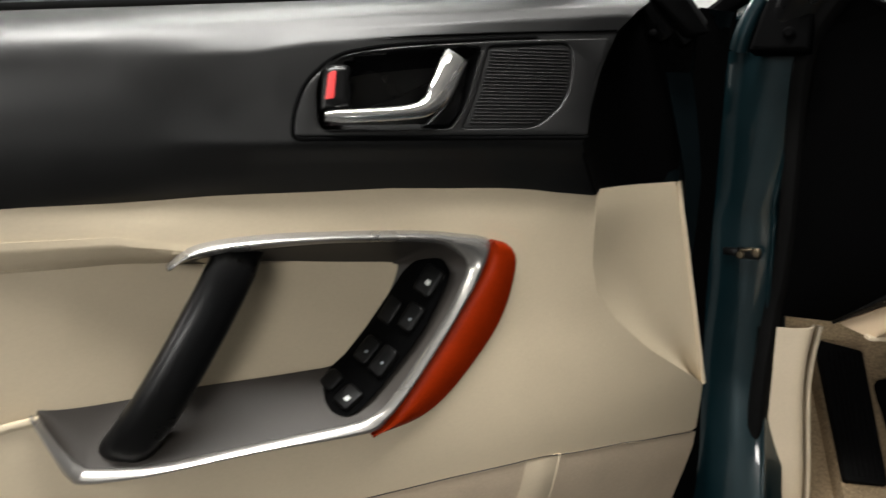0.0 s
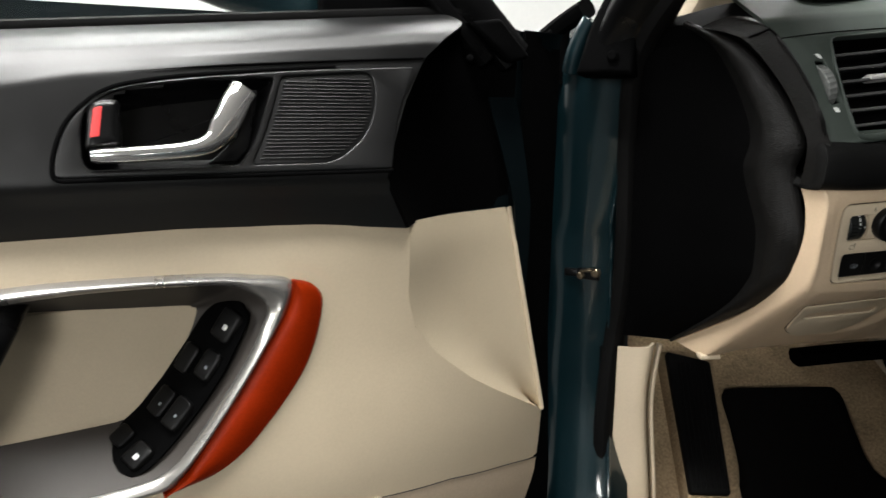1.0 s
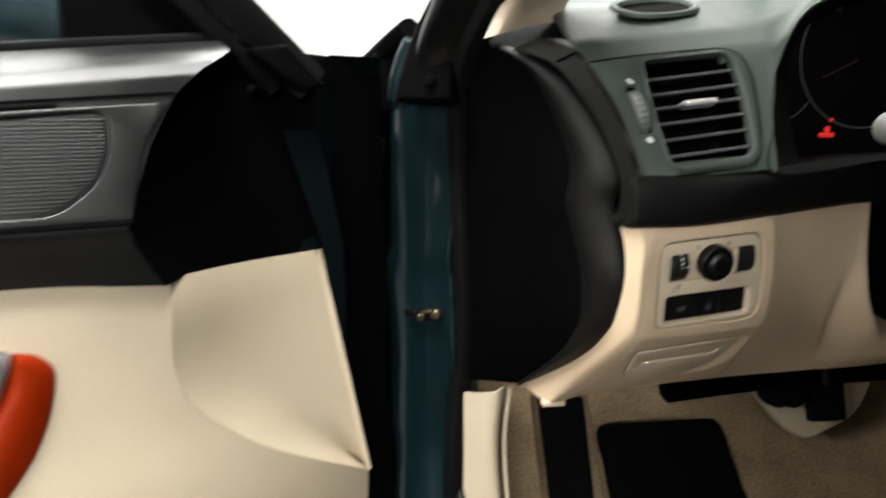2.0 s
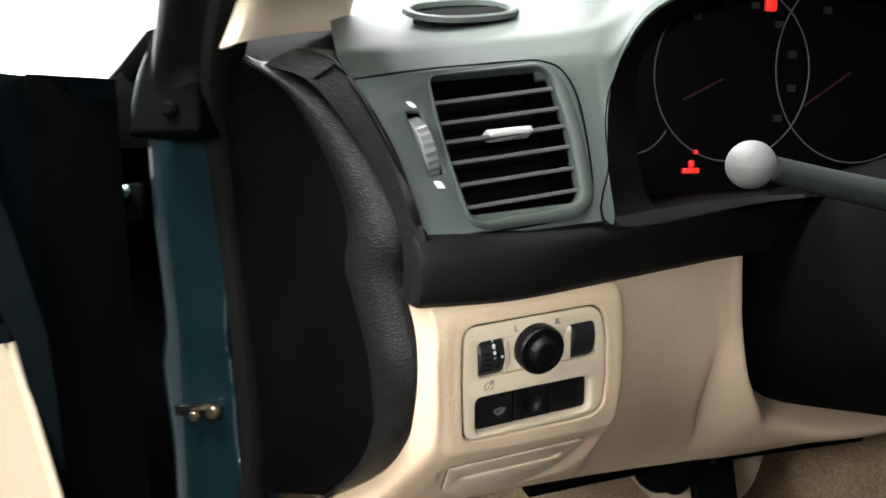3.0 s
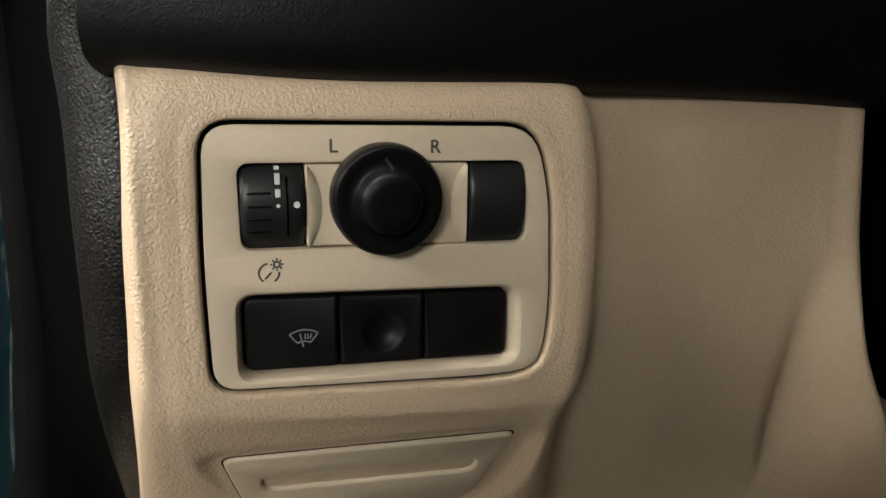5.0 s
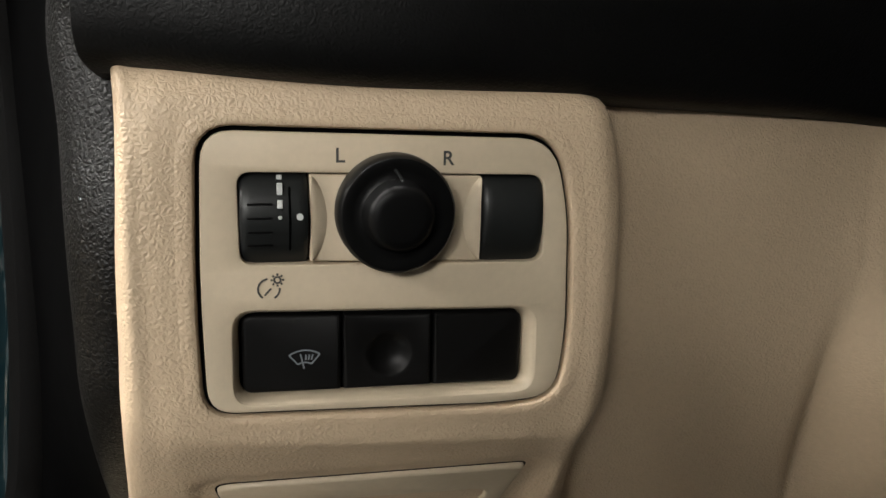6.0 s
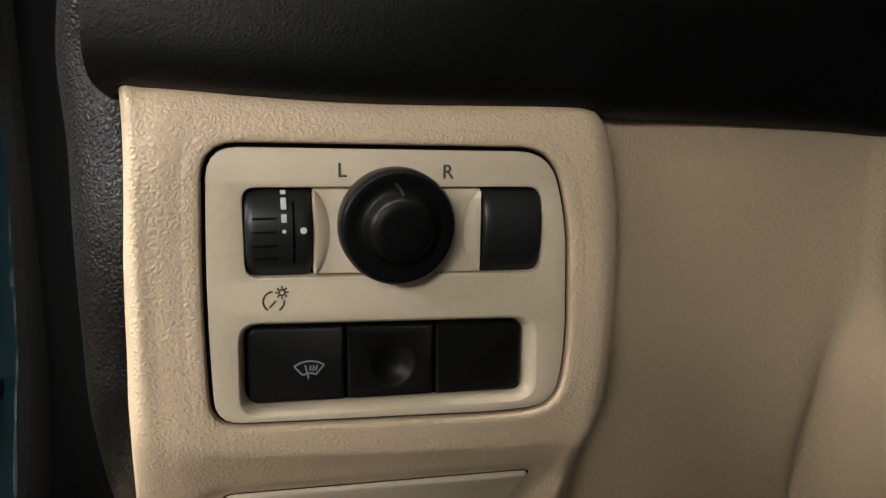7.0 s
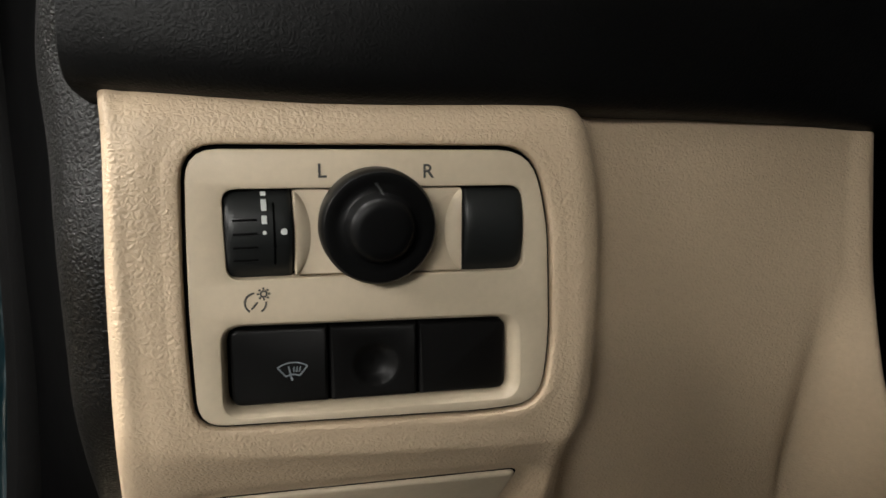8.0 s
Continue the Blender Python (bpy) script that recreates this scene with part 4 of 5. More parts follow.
def footwell():
    rows = []
    for x in np.linspace(0.44, 1.30, 40):
        row = []
        for y in np.linspace(0.78, 1.32, 40):
            p = Vector(toe(x, y))
            k = max(0.0, (x - 1.12) / 0.12)
            p.z += 0.16 * min(1.0, k) ** 1.5 + 0.006 * noise.noise(Vector((x * 7, y * 7, 0)))
            if x < 0.55:
                p.z += 0.10 * ((0.55 - x) / 0.11) ** 2 * min(1.0, max(0.0, (y - 0.99) / 0.05))
            row.append(p)
        rows.append(row)
    single("carpet", sheet(rows, 0.01, towards=(0.8, 0.3, 2)), M_CARPET, "worn tan carpet lining the footwell", "carpet", "structure")
    out = crom([(0.664, 1.147), (0.755, 1.154), (0.845, 1.149), (0.853, 1.10), (0.855, 1.06), (0.872, 1.037), (0.92, 1.029), (1.02, 1.02), (1.06, 0.9), (1.05, 0.6), (0.9, 0.45), (0.6, 0.45), (0.575, 0.7), (0.60, 0.95), (0.648, 1.04), (0.656, 1.10)], 5, True)
    outline = [Vector((p.x, p.y)) for p in out]
    rows = []
    for y in list(np.linspace(0.456, 1.02, 18)) + list(np.linspace(1.03, 1.147, 20)):
        xs = [(a.x + (b.x - a.x) * (y - a.y) / (b.y - a.y)) for a, b in zip(outline, outline[1:] + outline[:1]) if (a.y - y) * (b.y - y) <= 0 and abs(a.y - b.y) > 1e-9]
        rows.append([toe(min(xs) + (max(xs) - min(xs)) * f, y, 0.013 - 0.008 * (abs(2 * f - 1) ** 12)) for f in np.linspace(0, 1, 30)])
    bm = sheet(rows, 0.009, towards=(0.8, 0.3, 2))
    single("floor_mat", bm, M_MAT, "black carpet floor mat on the tan footwell carpet", "floor mat")
    # foot rest: carpeted wedge with a ribbed rubber pad
    rest = thing("foot_rest", (0.61, 1.1, 0.35), "black ribbed foot rest on a carpeted wedge", "foot rest")
    rm = axes(toe(0.566, 1.02), (1, -0.09, 0), Vector((0, -0.67, 0.74)))
    part("wedge", box((-0.012, -0.03, -0.02), (0.072, 0.235, 0.028), 0.012, m=rm), M_CARPET, rest, "tan carpeted wedge")
    pad = part("pad", slab(rounded([(-0.008, 0.0, 0.006), (0.050, 0.0, 0.006), (0.060, 0.21, 0.006), (-0.008, 0.225, 0.006)]), rm, 0.036, 0.024, 0.003), M_RUBBER, rest, "black ribbed rubber pad")
    for i in range(7):
        x = -0.001 + i * 0.0075
        part("rib", sweep([rm @ Vector((x, 0.008, 0.036)), rm @ Vector((x + 0.005, 0.11, 0.036)), rm @ Vector((x + 0.010, 0.205, 0.036))], 0.0022, 0.0018, k=6, up=rm.to_3x3() @ Vector((0, 0, 1))), M_RUBBER, pad)
    # column boot cover and pedal
    bm_ = axes((0.885, 1.056, 0.522), (1, 0, 0), (0, -1, 0.15)) @ Matrix.Scale(0.88, 4)
    cover = thing("column_cover", (0.93, 1.06, 0.45), "beige plastic cover round the steering shaft", "column cover")
    part("plate", slab(rounded([(-0.045, 0.002, 0.01), (0.02, -0.073, 0.02), (0.055, -0.094, 0.03), (0.145, -0.054, 0.03), (0.182, 0.03, 0.02), (0.18, 0.10, 0.02), (-0.045, 0.10, 0.02)]), bm_, 0.0, -0.02, 0.006), M_BEIGE_SMOOTH, cover)
    part("shaft_boot", lathe([(0.033, -0.002), (0.033, 0.012), (0.026, 0.02), (0.024, 0.05), (0.001, 0.05)], bm_, 24), M_RUBBER, cover, "round black rubber boot")
    ped = thing("clutch_pedal", (0.94, 1.03, 0.46), "black rubber-faced pedal in the footwell", "pedal")
    pmx = axes((0.940, 1.028, 0.513), (1, 0, 0), (0, -1, 0.3)) @ Matrix.Scale(0.88, 4)
    pp = part("pedal_pad", slab(rrect(-0.030, -0.036, 0.030, 0.036, 0.006), pmx, 0.01, -0.004, 0.003), M_RUBBER, ped)
    for i in range(5):
        part("rib", sweep([pmx @ Vector((-0.024, -0.024 + i * 0.012, 0.010)), pmx @ Vector((0, -0.024 + i * 0.012, 0.010)), pmx @ Vector((0.024, -0.024 + i * 0.012, 0.010))], 0.002, 0.0016, k=6), M_RUBBER, pp)
    part("pedal_arm", sweep(crom([(0.940, 1.030, 0.53), (0.942, 1.045, 0.60), (0.944, 1.06, 0.68), (0.944, 1.06, 0.74)], 4), 0.007, 0.010, k=8), M_BLACK_GLOSS, ped)
    single("under_dash_rail", sweep([(0.72, 1.05, 0.523), (0.80, 1.05, 0.530), (0.90, 1.05, 0.536), (1.15, 1.05, 0.54)], 0.02, 0.012, k=10), M_BLACK_MATT, "black rail under the dashboard", "rail")


footwell()


# ---- dashboard ----
PM = axes((0.563, 0.739, 0.785), (0.984, 0.161, 0.0757), (0.1708, -0.9736, -0.1515))
SM = PM @ Matrix.Translation((0, 0, -0.0014))
VM = axes((0.556, 0.775, 0.944), (0.9944, 0.0195, 0.104), (-0.0177, -0.9383, 0.3452))


def P(x, y, h=0.0):
    """A place on the switch panel's plane, in millimetres."""
    return PM @ Vector((x / 1000, y / 1000, h / 1000))


def S(x, y, h=0.0):
    """A place on the switch plate, which sits a little below the field round it, in millimetres."""
    return SM @ Vector((x / 1000, y / 1000, h / 1000))


def V_(x, y, h=0.0):
    """A place on the vent panel's plane, in millimetres."""
    return VM @ Vector((x / 1000, y / 1000, h / 1000))


def mm(loop):
    return rounded([(x / 1000, y / 1000, r / 1000) for x, y, r in loop])


VENT_HOLE = mm([(-2, 1.5, 6), (79, 0.5, 11), (84, -40, 25), (81.5, -93.5, 11), (7, -96, 9), (0, -48, 25)])


PANEL = mm([(3.2, 3.2, 9), (104.5, 1.3, 11), (110.4, -20, 30), (112.2, -60, 25), (109.5, -81.2, 13), (90, -82.0, 6), (2.6, -78.2, 8), (1.6, -40, 30)])


def dashboard():
    dash = thing("dashboard", (1.0, 0.9, 0.6), "grey-green and black dashboard with beige knee panel", "dashboard")
    # soft pad from the vent field up to the windscreen
    low = [V_(-25, -104, -3), V_(40, -106, -3), V_(82, -107, -3), V_(95, -107.5, -3), V_(103, -107.5, -3), V_(109, -64, -3), V_(129, -8, -4), (0.735, 0.812, 1.000), (0.83, 0.83, 1.030), (0.95, 0.837, 1.045), (1.2, 0.83, 1.03), (1.5, 0.82, 1.0)]
    mid = [V_(-51, 6, -3), V_(40, 8, -3), V_(82, 8, -3), V_(96, 8, -3.3), V_(104, 8, -3.6), V_(116, 8, -4), V_(135, 9, -6), (0.742, 0.822, 1.008), (0.833, 0.838, 1.036), (0.95, 0.845, 1.051), (1.2, 0.84, 1.036), (1.5, 0.83, 1.006)]
    t1 = [(0.499, 0.800, 0.962), (0.60, 0.802, 0.972), (0.645, 0.804, 0.976), (0.660, 0.8055, 0.978), (0.669, 0.8067, 0.9797), (0.685, 0.810, 0.983), (0.705, 0.818, 0.990), (0.75, 0.84, 1.014), (0.835, 0.86, 1.042), (0.95, 0.865, 1.056), (1.2, 0.86, 1.042), (1.5, 0.85, 1.012)]
    t2 = [(0.505, 0.90, 1.000), (0.60, 0.90, 1.008), (0.645, 0.90, 1.012), (0.660, 0.90, 1.0142), (0.669, 0.90, 1.0154), (0.69, 0.90, 1.018), (0.71, 0.90, 1.022), (0.755, 0.905, 1.034), (0.835, 0.92, 1.052), (0.95, 0.93, 1.062), (1.2, 0.92, 1.05), (1.5, 0.92, 1.03)]
    t3 = [(x + 0.02, 1.25, 1.06) for x, _, _ in t2]
    rows = []
    for a, b, k in ((low, mid, 8), (mid, t1, 5), (t1, t2, 8), (t2, t3, 8)):
        A, B = crom(a, 6), crom(b, 6)
        for i in range(k):
            rows.append([p.lerp(q, i / k) for p, q in zip(A, B)])
    rows.append(crom(t3, 6))
    inv = VM.inverted()
    flat = [[inv @ p for p in r] for r in rows]
    mouth = inset(VENT_HOLE, -0.001)

    def pad_on(i, j):
        q = (flat[i][j] + flat[i + 1][j + 1]) / 2
        return i > 8 or not (inside(q, mouth) or (-0.026 < q.x < 0.0 and -0.068 < q.y < -0.012))

    part("top_pad", sheet(rows, 0.004, towards=(0.3, 0.1, 1.6), keep=pad_on), M_GREY, dash, "grey-green soft dashboard top", sharp=85)
    # dark joint under the vent field's top edge
    groove = [V_(x, y, -0.6) for x, y in ((-51, 6.2), (-5, 8), (60, 7.2), (78, 5.2), (91, -4), (97, -29), (93, -80), (84, -96), (70, -102.8), (-25, -104.2))]
    part("panel_joint", sweep(crom(groove, 6), 0.0006, 0.0006, power=2, k=8, up=(0, -1, 0)), M_BLACK_MATT, dash)

    # black band between vent field and knee panel
    sec = [(0.849, 0.011), (0.846, 0.006), (0.840, 0.001), (0.828, -0.001), (0.812, 0.0005), (0.804, 0.0045), (0.8005, 0.012), (0.801, 0.03), (0.812, 0.06)]
    xs = [(0.5335, 0.742), (0.536, 0.731), (0.543, 0.728), (0.60, 0.732), (0.67, 0.741), (0.74, 0.757), (0.82, 0.775), (0.95, 0.78), (1.3, 0.78)]
    rows = net([[(x, y + d + float(np.interp(x, [0.60, 0.68, 0.82], [0, 0.010, 0.022])) * min(1.0, max(0.0, (0.84 - z) / 0.03)), z + float(np.interp(x, [0.60, 0.68, 0.74, 0.82], [0, 0.005, 0.010, 0.012])) + (0.0028 * float(np.interp(x, [0.66, 0.71], [1, 0])) if z < 0.83 else 0.0)) for z, d in sec] for x, y in xs], 5, 4)
    part("lower_band", sheet(rows, 0.003), M_BAND, dash, "black band above the knee panel")

    # corner strip between end pad and vent field
    a = [(0.452, 0.845, 0.958), (0.480, 0.803, 0.945), (0.508, 0.777, 0.905), (0.524, 0.761, 0.868), (0.530, 0.752, 0.842), (0.532, 0.762, 0.806)]
    b = [(0.474, 0.825, 0.968), (0.499, 0.783, 0.952), (0.522, 0.755, 0.905), (0.533, 0.742, 0.868), (0.538, 0.7365, 0.845), (0.539, 0.748, 0.806)]
    c = [(0.500, 0.815, 0.966), (0.5045, 0.7815, 0.945), (0.524, 0.753, 0.900), (0.534, 0.740, 0.865), (0.542, 0.733, 0.844), (0.544, 0.750, 0.806)]
    part("corner_strip", sheet(net([a, b, c], 5, 6), 0.003), M_BLACK_LEATHER, dash, "black corner strip")
    part("strip_joint", sweep([Vector(a[1]) + Vector((0.004, -0.004, 0.001)), Vector(b[1]) + Vector((-0.004, -0.003, 0.001)), Vector(c[1]) + Vector((0, -0.002, 0))], 0.0012, 0.0012, power=2, k=6), M_BLACK_MATT, dash)

    cap = [[(0.420, 0.930, 0.930), (0.449, 0.890, 0.936), (0.479, 0.850, 0.930), (0.507, 0.815, 0.922)], [(0.412, 0.910, 0.958), (0.440, 0.870, 0.962), (0.470, 0.832, 0.956), (0.500, 0.800, 0.950)], [(0.405, 0.94, 0.972), (0.445, 0.90, 0.976), (0.480, 0.87, 0.976), (0.508, 0.85, 0.978)], [(0.40, 1.0, 1.0), (0.45, 0.98, 1.0), (0.49, 0.96, 1.0), (0.52, 0.95, 1.005)]]
    part("corner_cap", sheet([crom(r, 4) for r in cap], 0.003, towards=(0.3, 0, 2)), M_BLACK_MATT, dash, "black corner cap under the pillar trim")
    # padded end of the dashboard: a rolled rim round a shallow hollow
    edge = [(0.450, 0.850, 0.962), (0.482, 0.812, 0.940), (0.510, 0.790, 0.903), (0.527, 0.770, 0.865), (0.530, 0.763, 0.842), (0.527, 0.770, 0.818), (0.533, 0.765, 0.79), (0.537, 0.758, 0.757), (0.536, 0.767, 0.725), (0.533, 0.782, 0.698), (0.522, 0.838, 0.653), (0.497, 0.953, 0.584)]
    outer = [(0.420, 0.905, 0.962), (0.422, 0.915, 0.940), (0.424, 0.928, 0.903), (0.426, 0.938, 0.865), (0.427, 0.943, 0.842), (0.428, 0.947, 0.818), (0.430, 0.951, 0.79), (0.432, 0.956, 0.757), (0.434, 0.960, 0.725), (0.436, 0.963, 0.698), (0.438, 0.968, 0.653), (0.438, 0.975, 0.584)]
    out_dir = Vector((-0.80, -0.55, 0.1))
    cols = []
    for f, h in ((0.0, -0.008), (0.02, -0.001), (0.07, 0.006), (0.125, 0.0085), (0.18, 0.0072), (0.23, 0.002), (0.28, -0.0035), (0.45, -0.007), (0.7, -0.007), (0.88, -0.004), (1.0, 0.0)):
        col = []
        for e, o in zip(edge, outer):
            # the rim thins out towards the foot
            full = float(np.interp(e[2], [0.60, 0.70, 0.80], [0.4, 0.65, 1.0]))
            col.append(Vector(e).lerp(Vector(o), f * (full if f < 0.3 else 1.0)) + out_dir * h * full)
        cols.append(col)
    end_pad = part("end_pad", sheet(net(cols[:7], 6, 5), 0.004), M_BLACK_LEATHER, dash, "black rolled rim of the dashboard's padded end")
    part("hollow_panel", sheet(net(cols[6:], 5, 5), 0.004), M_BLACK_MATT, end_pad, "matt black hollow of the padded end")

    # beige knee panel with the raised switch field
    k0 = [(0.5345, 0.768, 0.8075), (0.539, 0.760, 0.785), (0.540, 0.758, 0.756), (0.539, 0.768, 0.725), (0.536, 0.784, 0.698), (0.525, 0.838, 0.652), (0.499, 0.953, 0.583)]
    k1 = [P(-19, 22, -12), P(-17.5, 8, -4.0), P(-18, -25, -1.2), P(-19, -64, -3.2), P(-21.5, -93, -15), (0.530, 0.827, 0.642), (0.509, 0.898, 0.583)]
    k2 = [P(-11.5, 22, -10), P(-11, 8, 0.0), P(-11, -25, 0.8), P(-11, -70, -0.6), P(-12, -97, -11.5), (0.547, 0.828, 0.638), (0.520, 0.892, 0.584)]
    k3 = [P(5, 22, -8.5), P(6, 9, 0.2), P(6, -25, 0.6), P(5, -78, 0.0), P(4, -100, -11), (0.574, 0.832, 0.637), (0.560, 0.895, 0.591)]
    k4 = [P(60, 20, -7.5), P(60, 9, 0.4), P(60, -25, 0.6), P(60, -84, 0.5), P(60, -103, -9), (0.630, 0.835, 0.637), (0.63, 0.895, 0.597)]
    k5 = [P(105, 18, -8.5), P(106, 8, 0.4), P(108, -25, 0.8), P(109, -85, 0.5), P(107, -107, -9), (0.675, 0.838, 0.637), (0.68, 0.893, 0.601)]
    k6 = [P(119, 15, -8.5), P(122.5, 6, -1.2), P(127.5, -25, -1.2), P(127.5, -82, -2.2), P(123.5, -108, -12), (0.694, 0.842, 0.637), (0.70, 0.891, 0.603)]
    k7 = [P(127, 14, -16), P(134.5, 4, -17), P(140.5, -25, -19), P(141, -74, -28), P(139, -104, -43), (0.714, 0.864, 0.637), (0.72, 0.889, 0.605)]
    k8 = [(0.74, 0.787, 0.813), (0.74, 0.789, 0.79), (0.741, 0.798, 0.755), (0.744, 0.816, 0.715), (0.749, 0.840, 0.675), (0.755, 0.865, 0.636), (0.76, 0.885, 0.608)]
    k9 = [(0.785, 0.800, 0.815), (0.785, 0.802, 0.79), (0.786, 0.807, 0.755), (0.788, 0.820, 0.715), (0.793, 0.840, 0.675), (0.799, 0.861, 0.638), (0.80, 0.878, 0.612)]
    kv = [(0.799, 0.8045, 0.8155), (0.7995, 0.8055, 0.79), (0.801, 0.8085, 0.755), (0.801, 0.8225, 0.715), (0.806, 0.8435, 0.676), (0.813, 0.858, 0.639), (0.815, 0.875, 0.614)]
    k10 = [(0.813, 0.809, 0.816), (0.814, 0.809, 0.79), (0.816, 0.809, 0.755), (0.822, 0.809, 0.715), (0.836, 0.817, 0.677), (0.848, 0.845, 0.640), (0.85, 0.868, 0.617)]
    k11 = [(0.816, 0.830, 0.816), (0.817, 0.829, 0.79), (0.819, 0.829, 0.755), (0.828, 0.831, 0.715), (0.853, 0.824, 0.672), (0.88, 0.832, 0.643), (0.90, 0.862, 0.622)]
    k12 = [(0.82, 0.90, 0.816), (0.822, 0.90, 0.79), (0.826, 0.90, 0.755), (0.850, 0.88, 0.708), (0.89, 0.835, 0.668), (0.95, 0.82, 0.645), (0.98, 0.855, 0.630)]
    k13 = [(0.826, 0.98, 0.816), (0.828, 0.98, 0.79), (0.835, 0.98, 0.755), (0.89, 0.93, 0.704), (1.00, 0.860, 0.666), (1.07, 0.838, 0.648), (1.10, 0.856, 0.635)]
    k14 = [(0.83, 1.06, 0.816), (0.832, 1.06, 0.79), (0.845, 1.06, 0.755), (0.95, 1.00, 0.704), (1.18, 0.880, 0.666), (1.22, 0.850, 0.650), (1.24, 0.862, 0.638)]
    A, B, C = Vector((0.5665, 0.787, 0.6755)), Vector((0.669, 0.793, 0.6835)), Vector((0.585, 0.845, 0.626))
    ex = (B - A).normalized()
    nr = ex.cross((C - A)).normalized()
    nr = nr if nr.y < 0 else -nr
    tm = axes(A, ex, nr)
    flap = rounded([(-0.001, 0.001, 0.006), (0.1062, 0.003, 0.004), (0.0975, -0.058, 0.012), (0.074, -0.082, 0.012), (0.024, -0.080, 0.012), (0.004, -0.058, 0.012)])
    rows = net([k0, k1, k2, k3, k4, k5, k6, k7, k8, k9, kv, k10, k11, k12, k13, k14], 16, 18)
    pin, tin = PM.inverted(), tm.inverted()
    plate_gap = inset(PANEL, -0.0030)
    flap_dense = [Vector((p.x, p.y)) for p in even([Vector((p.x, p.y, 0)) for p in flap], 160, True)]

    for r in rows:
        for j, p in enumerate(r):
            q = tin @ Vector(p)
            if abs(q.z) < 0.03 and -0.05 < q.x < 0.15 and -0.12 < q.y < 0.04:
                away = 0.0 if inside(q, flap) else min((Vector((q.x, q.y)) - f).length for f in flap_dense)
                limit = 0.0008 + 0.45 * max(0.0, away - 0.004)
                r[j] = tm @ Vector((q.x, q.y, min(q.z, limit)))

    def knee_on(i, j):
        c = (Vector(rows[i][j]) + Vector(rows[i + 1][j + 1])) / 2
        p = pin @ c
        return not (abs(p.z) < 0.02 and inside(p, plate_gap))

    # rolled rim of the field round the switch plate
    tree = BVHTree.FromPolygons([p for r in rows for p in r], [(i * len(rows[0]) + j, i * len(rows[0]) + j + 1, (i + 1) * len(rows[0]) + j + 1, (i + 1) * len(rows[0]) + j) for i in range(len(rows) - 1) for j in range(len(rows[0]) - 1)])
    into = PM.to_3x3() @ Vector((0, 0, -1))

    def field_height(p):
        hit = tree.ray_cast(PM @ Vector((p.x, p.y, 0.03)), into)[0]
        return (pin @ hit).z if hit else 0.0

    ring = []
    for out, drop in ((0.0078, -0.0006), (0.0066, -0.0001), (0.0054, 0.00012), (0.0042, 0.0002), (0.0032, 0.0002), (0.0024, 0.0002), (0.0016, -0.0001), (0.0012, -0.0007), (0.0010, -0.0016), (0.0009, -0.0070)):
        ring.append([PM @ Vector((p.x, p.y, field_height(q) + drop)) for p, q in zip(inset(PANEL, -out), inset(PANEL, -max(out, 0.0028)))])
    rim = bmesh.new()
    skin(rim, ring, True)
    knee = part("knee_panel", sheet(rows, 0.003, keep=knee_on), M_BEIGE_DASH, dash, "beige grained knee panel")
    part("plate_rim", rim, M_BEIGE_DASH, knee, "rolled rim round the switch plate")
    part("mounting_tab", box((0.505, 0.888, 0.5805), (0.530, 0.902, 0.586), 0.0015), M_BEIGE_SMOOTH, knee)
    # coin tray door under the switches
    tray = part("tray_door", slab(inset(flap, 0.0005), tm, 0.0026, -0.008, 0.0014, holes=[rrect(0.012, -0.031, 0.094, -0.0165, 0.006)]), M_BEIGE_SMOOTH, dash, "beige flap of a small tray")
    part("tray_joint", slab(inset(flap, -0.0004), tm, 0.0009, -0.0085, 0.0003, holes=[inset(flap, 0.002)]), M_BLACK_MATT, dash, "dark gap round the tray flap")
    part("pull_recess", slab(rrect(0.011, -0.032, 0.095, -0.0155, 0.006), tm, -0.0045, -0.0085, 0.001), M_BEIGE_SMOOTH, tray, "finger slot of the flap")


dashboard()


